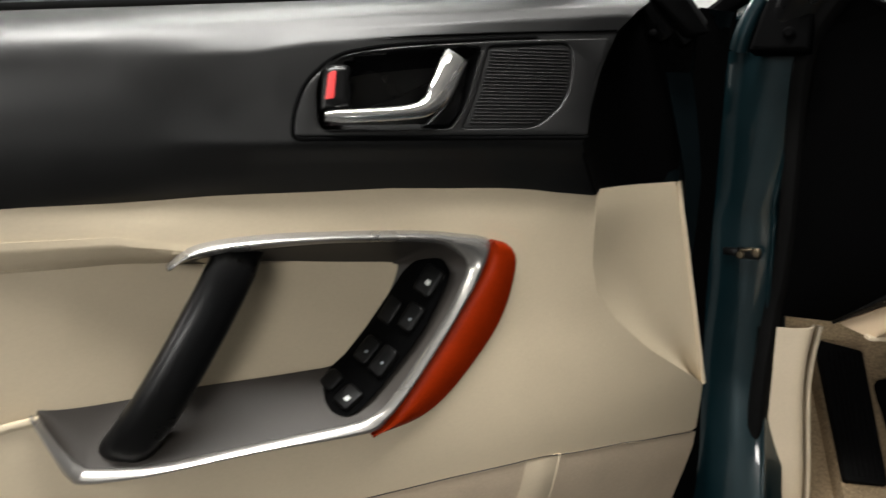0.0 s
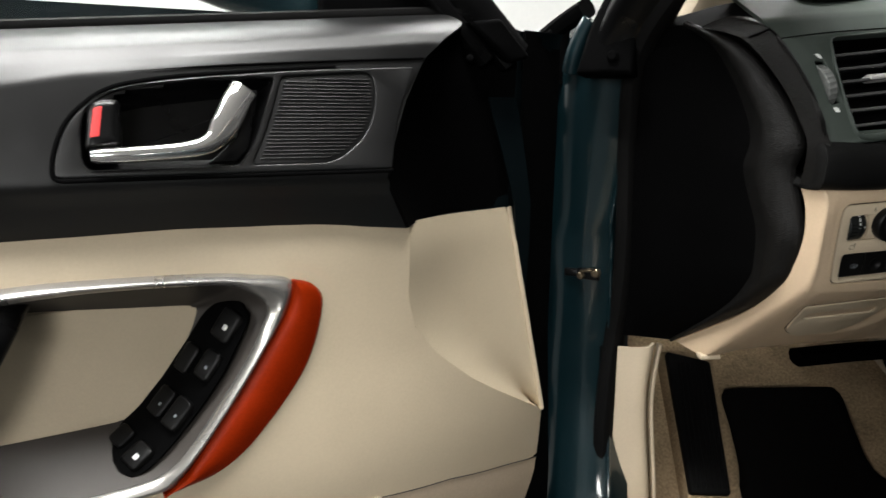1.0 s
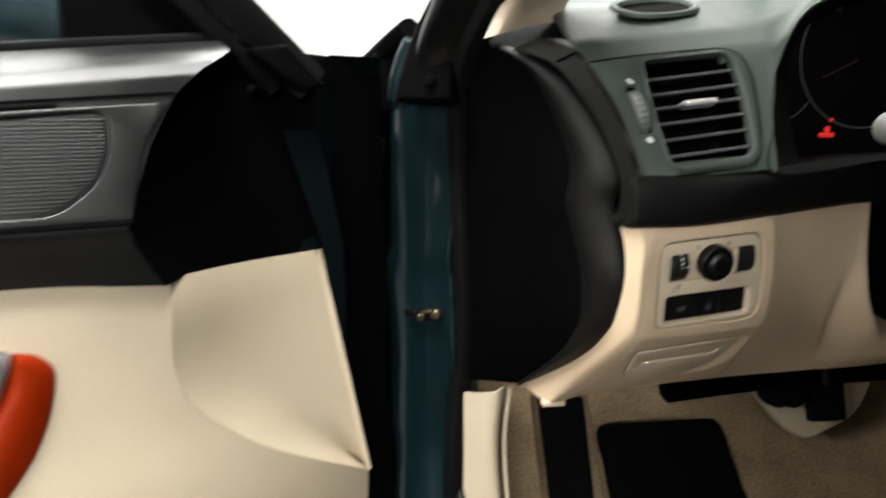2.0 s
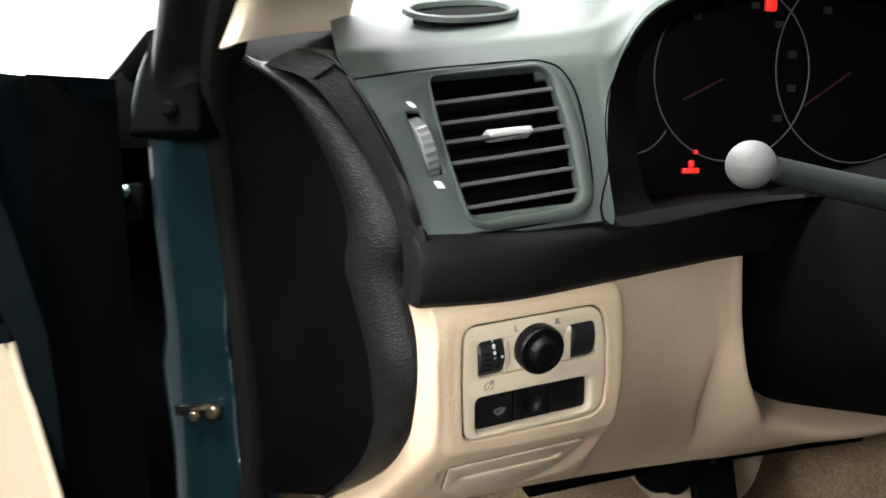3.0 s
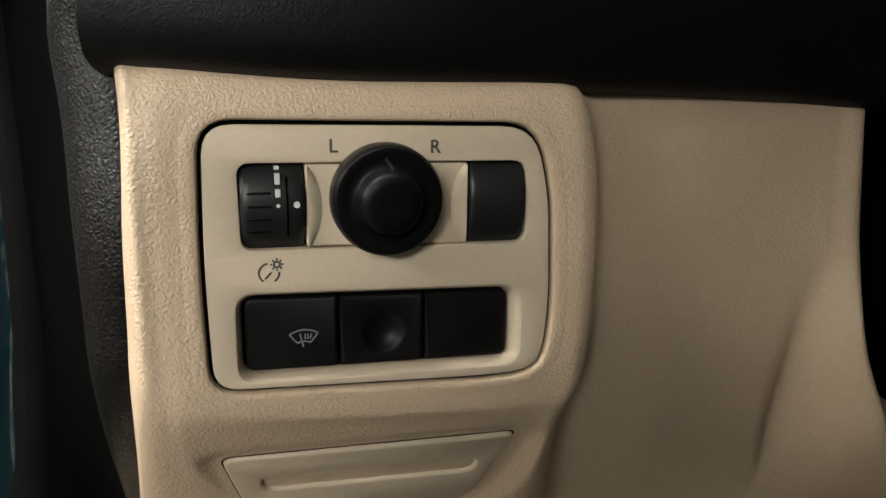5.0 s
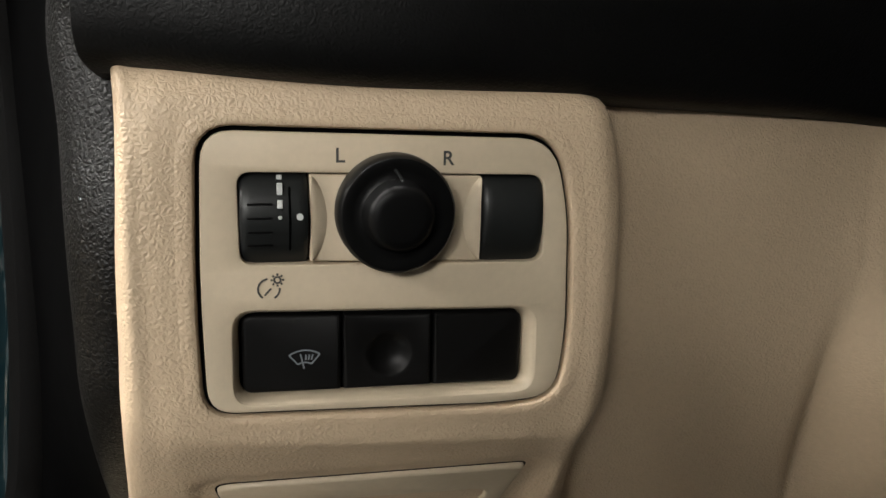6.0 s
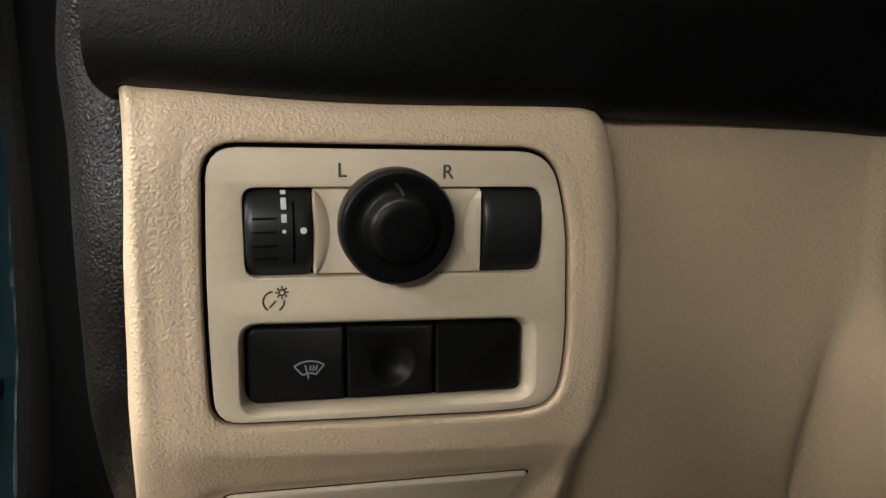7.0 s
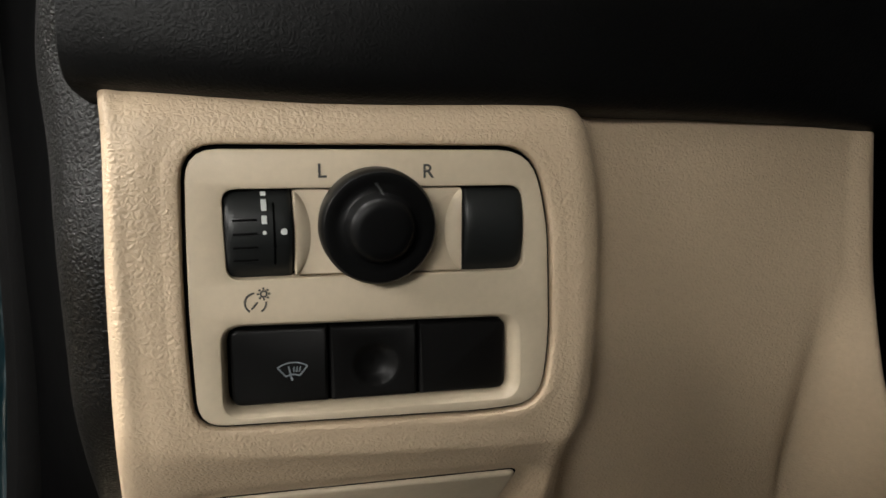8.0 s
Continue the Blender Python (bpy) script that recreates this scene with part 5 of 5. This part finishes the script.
def air_vent():
    vent = thing("air_vent", V_(40, -48, -10), "grey side air vent with black slats and a silver tab", "air vent")
    hole = VENT_HOLE
    outer = mm([(-50.2, 5.8, 1), (60, 7, 10), (80, 6, 22), (95.5, -14, 25), (95.5, -60, 25), (90, -92, 18), (72, -102.5, 12), (-24.8, -103.6, 1.5), (-30, -66, 30), (-39.3, -28, 30)])
    slot = mm([(-21, -19, 2), (-12, -20, 2), (-4.5, -62.5, 2), (-13.5, -63.5, 2)])
    part("face", slab(outer, VM, 0.0, -0.004, 0.0012, holes=[hole, slot]), M_GREY, vent, "grey-green vent face")
    rim = bmesh.new()
    wide = inset(hole, -0.0105)
    wide = [p.lerp(q, float(np.interp(p.x, [0.004, 0.03], [0.3, 1.0])) * float(np.interp(p.y, [-0.016, -0.002], [1.0, 0.42]))) for p, q in zip(hole, wide)]
    loops = [[VM @ Vector((*p.lerp(q, f), h)) for p, q in zip(hole, wide)] for f, h in ((1.0, -0.0004), (0.9, 0.0009), (0.7, 0.0022), (0.45, 0.0029), (0.2, 0.0026), (0.06, 0.0016), (0.0, 0.0003))]
    skin(rim, loops + [[VM @ Vector((p.x, p.y, -0.006)) for p in inset(hole, 0.0005)]], True)
    part("rim", rim, M_GREY, vent, "raised rim round the slats")
    duct = bmesh.new()
    V = skin(duct, [[VM @ Vector((p.x, p.y, h)) for p in inset(hole, d)] for d, h in ((0.0, -0.001), (0.0005, -0.02), (0.002, -0.045))], True)
    duct.faces.new(V[-1])
    part("duct", duct, M_BLACK_MATT, vent, "black duct behind the slats")
    for i, y in enumerate((-13.4, -27.4, -40.2, -54.5, -69.2, -84.2)):
        xs = [x for x in np.linspace(-10, 95, 211) if inside((x / 1000, y / 1000), hole)]
        x0, x1 = xs[0] - 1, xs[-1] + 1
        sl = part("slat", sweep([V_(x0, y - 0.7, -7), V_((x0 + x1) / 2, y - 0.2, -7), V_(x1, y + 0.6, -7)], 0.006, 0.0015, up=VM.to_3x3() @ Vector((0, 1, 0.22)), k=16, power=5), M_SLAT, vent)
        if i == 2:
            part("tab", slab(mm([(28, -37, 2), (60, -37.5, 2), (61, -42.5, 2), (31, -42.5, 2)]), VM, 0.0005, -0.012, 0.002), M_BRIGHT, sl, "silver steering tab")
    # thumbwheel between its two marks
    wm = VM @ Matrix.Translation((-0.0128, -0.0413, -0.014)) @ Matrix.Rotation(radians(10), 4, "Z") @ Matrix.Rotation(radians(90), 4, "Y")
    k, bm = 48, bmesh.new()
    rows = []
    for h, s in ((-0.0044, 0.97), (-0.0035, 1.0), (0.0035, 1.0), (0.0044, 0.97)):
        rows.append([wm @ Vector((0.0215 * s * (1 if i % 2 else 0.965) * math.cos(2 * math.pi * i / k), 0.0215 * s * (1 if i % 2 else 0.965) * math.sin(2 * math.pi * i / k), h)) for i in range(k)])
    V = skin(bm, rows, True)
    bm.faces.new(V[0])
    bm.faces.new(V[-1])
    part("thumbwheel", bm, M_WHEEL, vent, "ribbed grey thumbwheel", sharp=20)
    part("open_mark", slab(rounded([(-0.0205, -0.0125, 0.002), (-0.0165, -0.0125, 0.002), (-0.0125, -0.0175, 0.002), (-0.0165, -0.0175, 0.002)]), VM, 0.0003, -0.001, 0.0001), M_WHITE_MARK, vent, "white open mark")
    part("shut_mark", slab(rounded([(-0.0125, -0.0665, 0.001), (-0.0075, -0.0670, 0.001), (-0.0055, -0.0720, 0.001), (-0.0105, -0.0715, 0.001)]), VM, 0.0003, -0.001, 0.0001), M_WHITE_MARK, vent, "white shut mark")


air_vent()


def side_defroster():
    dm = axes((0.601, 0.867, 1.001), (0.955, 0.27, 0.10), (-0.02, -0.36, 0.93))
    d = thing("defroster_vent", dm @ Vector((0, 0, -0.01)), "oval side window vent in the dashboard top", "air vent")
    oval = [Vector((0.047 * math.copysign(abs(math.cos(a)) ** 0.75, math.cos(a)), 0.035 * math.copysign(abs(math.sin(a)) ** 0.9, math.sin(a)) * 0.9)) for a in [2 * math.pi * i / 48 for i in range(48)]]
    inner = [Vector((p.x * 0.83, p.y * 0.68 - 0.001)) for p in oval]
    rim = bmesh.new()
    rows = []
    for f, h in ((0.0, 0.0), (0.12, 0.0035), (0.4, 0.0045), (0.75, 0.0035), (1.0, -0.001), (1.0, -0.02)):
        rows.append([dm @ Vector((*(p.lerp(q, f)), h)) for p, q in zip(oval, inner)])
    skin(rim, rows, True)
    part("rim", rim, M_GREY, d, "grey oval rim")
    well = bmesh.new()
    V = skin(well, [[dm @ Vector((p.x, p.y, h)) for p in inner] for h in (0.0, -0.02)], True)
    well.faces.new(V[-1])
    part("well", well, M_BLACK_MATT, d)
    for y in (-0.011, -0.003, 0.005):
        part("slat", sweep([dm @ Vector((-0.036, y, -0.002)), dm @ Vector((0, y, -0.002)), dm @ Vector((0.036, y, -0.002))], 0.004, 0.0008, up=dm.to_3x3() @ Vector((0, 1, 0.4)), k=8), M_SLAT, d)


side_defroster()


def switch_panel():
    sp = thing("switch_panel", S(55, -40, -3), "beige switch panel set in the knee panel", "switch panel")
    outline = PANEL
    row = mm([(12.6, -8.4, 4), (102, -9.6, 5), (102.6, -36.2, 4), (12.9, -34.4, 4)])
    btn = mm([(12, -49.4, 5), (98.6, -52.4, 5), (99.2, -76.8, 5), (11.6, -74.6, 5)])
    part("surround_gap", slab(inset(outline, -0.0008), SM, -0.0002, -0.006, 0.0004, holes=[inset(outline, 0.002)]), M_BLACK_MATT, sp, "dark gap round the panel")
    lip_top = mm([(9.4, -46.6, 7), (102.4, -49.6, 8), (103.0, -79.6, 8), (9.0, -77.2, 7)])
    plate = slab(inset(outline, 0.0003), SM, 0.0016, -0.005, 0.0005, steps=3, holes=[row, inset(lip_top, 0.0010)])
    part("plate", plate, M_BEIGE_SMOOTH, sp, "smooth beige face plate")
    lip = bmesh.new()
    skin(lip, [[SM @ Vector((*p.lerp(q, f), h)) for p, q in zip(lip_top, btn)] for f, h in ((0.0, 0.00150), (0.06, 0.00163), (0.25, 0.0014), (0.45, 0.0008), (0.65, -0.0002), (0.82, -0.0016), (0.93, -0.0030), (1.0, -0.0050))], True)
    part("button_lip", lip, M_BEIGE_SMOOTH, sp, "sloping lip of the button recess")
    part("backing", slab(inset(outline, 0.004), SM, -0.0055, -0.009, 0.0005), M_BLACK_MATT, sp, "black backing behind the openings")
    # dimmer wheel
    dim = part("dimmer_wheel", sweep([S(22.4, -9.4, -5.6), S(22.4, -13, -1.6), S(22.4, -18, 0.4), S(22.4, -21.5, 0.9), S(22.4, -25, 0.4), S(22.4, -30, -1.6), S(22.4, -34, -5.6)], 0.0094, 0.003, up=SM.to_3x3() @ Vector((0, 0, 1)), k=20, power=6), M_SWITCH, sp, "black dimmer wheel with white marks")
    for y, h in ((-17.0, 3.4), (-20.9, 3.8), (-24.9, 3.5), (-28.8, 2.2)):
        part("rib", sweep([S(15.2, y, h), S(18.5, y, h), S(21.8, y, h)], 0.00035, 0.0004, k=6, up=SM.to_3x3() @ Vector((0, 0, 1))), M_KNOB, dim)
    for y0, y1, h in ((-10.6, -9.4, 0.1), (-14.6, -11.4, 2.4), (-18.2, -15.9, 3.5)):
        part("scale_bar", slab(rrect(0.0232, y0 / 1000, 0.0247, y1 / 1000, 0.0002, 2), SM, (h + 0.5) / 1000, (h - 1) / 1000, 0.0001, steps=1), M_WHITE_MARK, dim, "white scale bar")
    for x, y, r in ((23.9, -20.7, 0.55), (29.3, -20.6, 0.95)):
        part("dot", lathe([(r / 1000, 0.002), (r / 1000, 0.00405), (0.0001, 0.00405)], SM @ Matrix.Translation((x / 1000, y / 1000, 0)), 14), M_WHITE_MARK, dim, "white dot")
    part("wheel_groove", sweep([S(26.6, -9.4, -2.4), S(26.6, -13, 1.55), S(26.6, -18, 3.45), S(26.6, -21.5, 3.95), S(26.6, -25, 3.45), S(26.6, -30, 1.55), S(26.6, -34, -2.4)], 0.00035, 0.00025, k=6, up=SM.to_3x3() @ Vector((0, 0, 1))), M_BLACK_MATT, dim)
    # recessed insert with scooped ends, mirror knob on it
    ins = part("knob_insert", slab(mm([(32.2, -9.1, 0.5), (82.4, -9.9, 0.5), (82.3, -35.5, 0.5), (32.2, -34.1, 0.5)]), SM, 0.0006, -0.005, 0.0005), M_BEIGE_SMOOTH, sp, "beige insert round the knob")
    for x0, bulge in ((32.6, 4.6), (82.0, -4.9)):
        bm = bmesh.new()
        rows = []
        for i in range(13):
            y = -9.6 - i * 2.05
            w = bulge * math.sin(math.pi * i / 12) ** 0.6 if 0 < i < 12 else 0.05 * bulge
            rows.append([S(x0, y - (0.8 if bulge < 0 else 0), 2.6), S(x0 + 0.25 * w, y - (0.8 if bulge < 0 else 0), 2.5), S(x0 + 0.7 * w, y - (0.8 if bulge < 0 else 0), 1.5), S(x0 + w, y - (0.8 if bulge < 0 else 0), 0.5)])
        skin(bm, rows)
        part("scoop", bm, M_BEIGE_SMOOTH, ins, "raised crescent at the insert's end")
    km = SM @ Matrix.Translation((0.0556, -0.0195, 0))
    prof = [(0.0155, 0.0), (0.0166, 0.0015), (0.0169, 0.0040), (0.0168, 0.0080), (0.0165, 0.0102), (0.0158, 0.0112), (0.0148, 0.0114), (0.0130, 0.0111), (0.0112, 0.0111), (0.0103, 0.0115), (0.0097, 0.0127), (0.0092, 0.0146), (0.0086, 0.0157), (0.0076, 0.0163), (0.0060, 0.0165), (0.0030, 0.0165), (0.0002, 0.0165)]
    knob = part("mirror_knob", lathe(prof, km, 64), M_KNOB, sp, "round black mirror adjusting knob")
    part("pointer", sweep([km @ Vector((0.0008, 0.0094, 0.0126)), km @ Vector((0.0002, 0.0108, 0.0117)), km @ Vector((-0.0012, 0.0128, 0.0112))], 0.0005, 0.0004, k=8), M_SWITCH, knob, "short raised pointer")
    letter("L", SM @ Matrix.Translation((0.0406, -0.0040, 0.00168)), 0.0058, 0.00005, "letter_l", M_DARK_PRINT, sp, "dark printed letter L")
    letter("R", SM @ Matrix.Translation((0.0718, -0.0048, 0.00168)), 0.0058, 0.00005, "letter_r", M_DARK_PRINT, sp, "dark printed letter R")
    part("blank_cover", sweep([S(92.4, -10.0, -5.6), S(92.4, -14, -1.6), S(92.4, -19, 0.0), S(92.4, -23, 0.3), S(92.4, -27, 0.0), S(92.4, -32, -1.6), S(92.4, -36, -5.6)], 0.0096, 0.003, up=SM.to_3x3() @ Vector((0, 0, 1)), k=20, power=6), M_SWITCH, sp, "plain black blanking cover")
    # dimmer symbol: open dial with a small sun
    cx, cy = 0.0205, -0.0415
    lines = [arc2(cx, cy, 0.0030, 95, 235), arc2(cx, cy, 0.0030, -60, 5), [(cx - 0.0012, cy - 0.0018), (cx + 0.0006, cy + 0.0002)], arc2(cx + 0.0024, cy + 0.0026, 0.0009, 0, 360, 12)]
    lines += [[(cx + 0.0024 + 0.0013 * math.cos(a), cy + 0.0026 + 0.0013 * math.sin(a)), (cx + 0.0024 + 0.0019 * math.cos(a), cy + 0.0026 + 0.0019 * math.sin(a))] for a in [math.pi / 4 * i for i in range(8)]]
    part("dimmer_symbol", strokes(lines, SM, 0.00058, 0.0017), M_DARK_PRINT, sp, "dark printed dial and sun symbol")
    # three push buttons in the lower recess
    xs = [(12.6, 41.3), (42.0, 69.2), (69.9, 98.4)]
    made = []
    for k, (a, b) in enumerate(xs):
        ya, yb = -50.2 - (a - 12) * 0.036, -50.2 - (b - 12) * 0.036
        za, zb = -74.2 - (a - 12) * 0.026, -74.2 - (b - 12) * 0.026
        made.append(part("push_button" if k != 2 else "button_blank", slab(mm([(a, ya, 3 if k == 0 else 0.6), (b, yb, 3 if k == 2 else 0.6), (b, zb, 3 if k == 2 else 0.6), (a, za, 3 if k == 0 else 0.6)]), SM, -0.0022, -0.008, 0.0012, holes=[[Vector((0.0560 + 0.0072 * math.cos(q), -0.0644 + 0.0072 * math.sin(q))) for q in [2 * math.pi * i / 40 for i in range(40)]]] if k == 1 else ()), M_BUTTON, sp, ("black button with a pale wiper symbol", "black button with a round dimple", "plain black blank button")[k]))
    bmx = SM @ Matrix.Translation((0.0560, -0.0644, -0.0022))
    bowl = bmesh.new()
    skin(bowl, [[bmx @ Vector((r * math.cos(2 * math.pi * i / 40), r * math.sin(2 * math.pi * i / 40), h)) for i in range(40)] for r, h in ((0.0086, 0.00002), (0.0072, 0.0), (0.0068, -0.0002), (0.0060, -0.0010), (0.0048, -0.0020), (0.0034, -0.0027), (0.0017, -0.0031), (0.0001, -0.0032))], True)
    part("dimple", bowl, M_BUTTON, made[1], "round finger dimple", sharp=60)
    wx, wy = 0.0305, -0.0694
    lines = [arc2(wx, wy, 0.0078, 55, 125), arc2(wx, wy, 0.0040, 60, 120), [(wx + 0.0078 * math.cos(radians(55)), wy + 0.0078 * math.sin(radians(55))), (wx + 0.004 * math.cos(radians(60)), wy + 0.004 * math.sin(radians(60)))], [(wx + 0.0078 * math.cos(radians(125)), wy + 0.0078 * math.sin(radians(125))), (wx + 0.004 * math.cos(radians(120)), wy + 0.004 * math.sin(radians(120)))], [(wx - 0.0012, wy + 0.0066), (wx - 0.0002, wy + 0.0021)]]
    lines += [[(wx + d, wy + 0.0064), (wx + d * 0.8, wy + 0.0047)] for d in (0.0004, 0.0014, 0.0024)]
    part("wiper_symbol", strokes(lines, SM, 0.0005, -0.0020), M_GREY_PRINT, made[0], "pale printed windscreen wiper symbol")


switch_panel()


# ---- instrument cluster, column and stalk ----
def cluster():
    cl = thing("instrument_cluster", (0.95, 0.9, 0.85), "dark instrument cluster with thin ringed gauges", "instrument cluster")
    rim = [V_(101, -113, -2), V_(107, -70, -1), V_(113, -38, -1), V_(129, -8, -2), (0.735, 0.810, 0.998), (0.83, 0.828, 1.028), (0.95, 0.835, 1.043), (1.07, 0.828, 1.028), (1.17, 0.80, 0.97), (1.20, 0.765, 0.90), (1.19, 0.752, 0.866), (0.93, 0.752, 0.864), (0.80, 0.757, 0.860)]
    inner = [(0.735, 0.80, 0.852), (0.722, 0.812, 0.89), (0.728, 0.83, 0.94), (0.745, 0.845, 0.975), (0.78, 0.86, 1.0), (0.85, 0.875, 1.022), (0.95, 0.88, 1.030), (1.06, 0.875, 1.015), (1.13, 0.86, 0.97), (1.16, 0.83, 0.90), (1.14, 0.81, 0.862), (0.93, 0.795, 0.857), (0.80, 0.797, 0.855)]
    back = [(x + (0.95 - x) * 0.02, 0.905, z) for x, _, z in inner]
    rows = []
    A, B, C = [crom(r, 5, True) for r in (rim, inner, back)]
    for X, Y, k in ((A, B, 5), (B, C, 5)):
        for i in range(k):
            rows.append([p.lerp(q, i / k) for p, q in zip(X, Y)])
    rows.append(C)
    hood = bmesh.new()
    skin(hood, rows, True)
    part("hood", hood, M_HOOD, cl, "black hood round the gauges")
    face = part("face", box((0.72, 0.905, 0.83), (1.17, 0.915, 1.04), 0.002), M_GAUGE, cl, "black gauge face")

    def ring(cx, cz, r, a0=0, a1=360):
        return sweep([(cx + r * math.cos(radians(a)), 0.903, cz + r * math.sin(radians(a))) for a in np.linspace(a0, a1, 60)], 0.0008, 0.0008, power=2, k=6, up=(0, -1, 0))

    part("gauge_ring", ring(0.862, 0.960, 0.078), M_RING, face, "thin silver gauge ring")
    part("gauge_ring", ring(0.995, 0.968, 0.090), M_RING, face, "thin silver gauge ring")
    part("gauge_ring", ring(0.762, 0.930, 0.040, 190, 330), M_RING, face, "thin silver ring of a small gauge")
    for cx, cz, a, ln in ((0.862, 0.960, 205, 0.055), (0.995, 0.968, 212, 0.07)):
        d = Vector((math.cos(radians(a)), 0, math.sin(radians(a))))
        c = Vector((cx, 0.902, cz))
        part("needle", sweep([c + d * 0.012, c + d * ln * 0.6, c + d * ln], 0.0012, 0.0008, k=6, up=(0, -1, 0)), M_NEEDLE, face, "red gauge needle")
        for j in range(7):
            b = radians(-40 + j * 28)
            e = c + Vector((math.cos(b), 0, math.sin(b))) * 0.062
            part("numeral", box((e.x - 0.004, 0.9025, e.z - 0.003), (e.x + 0.004, 0.9055, e.z + 0.003), 0), M_SWITCH, face)
    lamp = bmesh.new()
    box((0.814, 0.9015, 0.872), (0.831, 0.9055, 0.877), 0.001, bm=lamp)
    box((0.820, 0.9015, 0.877), (0.826, 0.9055, 0.884), 0.002, bm=lamp)
    part("warning_lamp", lamp, M_LAMP_RED, face, "lit red warning lamp")
    part("warning_lamp", lathe([(0.002, 0), (0.002, 0.003), (0.0005, 0.003)], axes((0.827, 0.905, 0.891), (1, 0, 0), (0, -1, 0)), 12), M_LAMP_RED, face, "small lit red lamp")
    part("warning_lamp", box((0.891, 0.9015, 1.014), (0.903, 0.9055, 1.026), 0.002), M_LAMP_RED, face, "lit red warning lamp")


cluster()


def steering_column():
    col = thing("steering_column", (0.95, 0.85, 0.72), "black steering column shroud with a lever", "steering column")
    path = crom([(0.945, 0.95, 0.745), (0.945, 0.86, 0.765), (0.945, 0.76, 0.790), (0.945, 0.66, 0.815), (0.945, 0.60, 0.832)], 5)
    part("shroud", sweep(path, 0.118, 0.098, up=(0, 0.25, 1), k=32, power=3.0), M_BLACK_MATT, col, "black plastic column shroud")
    st = crom([(0.845, 0.655, 0.860), (0.80, 0.65, 0.870), (0.75, 0.643, 0.880), (0.708, 0.639, 0.8895)], 5)
    stalk = part("light_stalk", sweep(st, 0.0078, 0.0078, k=16, power=2.2, taper=list(np.linspace(1.3, 0.85, len(st)))), M_STALK, col, "black lever with a pale round end")
    sm = axes((0.697, 0.639, 0.8915), (0.1, 0.9, 0.2), (-0.95, 0.06, 0.17))
    part("lever_end", lathe([(0.0126 * math.cos(a) + 0.0001, 0.002 + 0.0126 * math.sin(a)) for a in np.linspace(-0.9, math.pi / 2, 14)], sm, 40), material("pale_grey_plastic", (0.095, 0.093, 0.09), 0.6, vary=0.12), stalk, "pale grey rounded lever end")


steering_column()
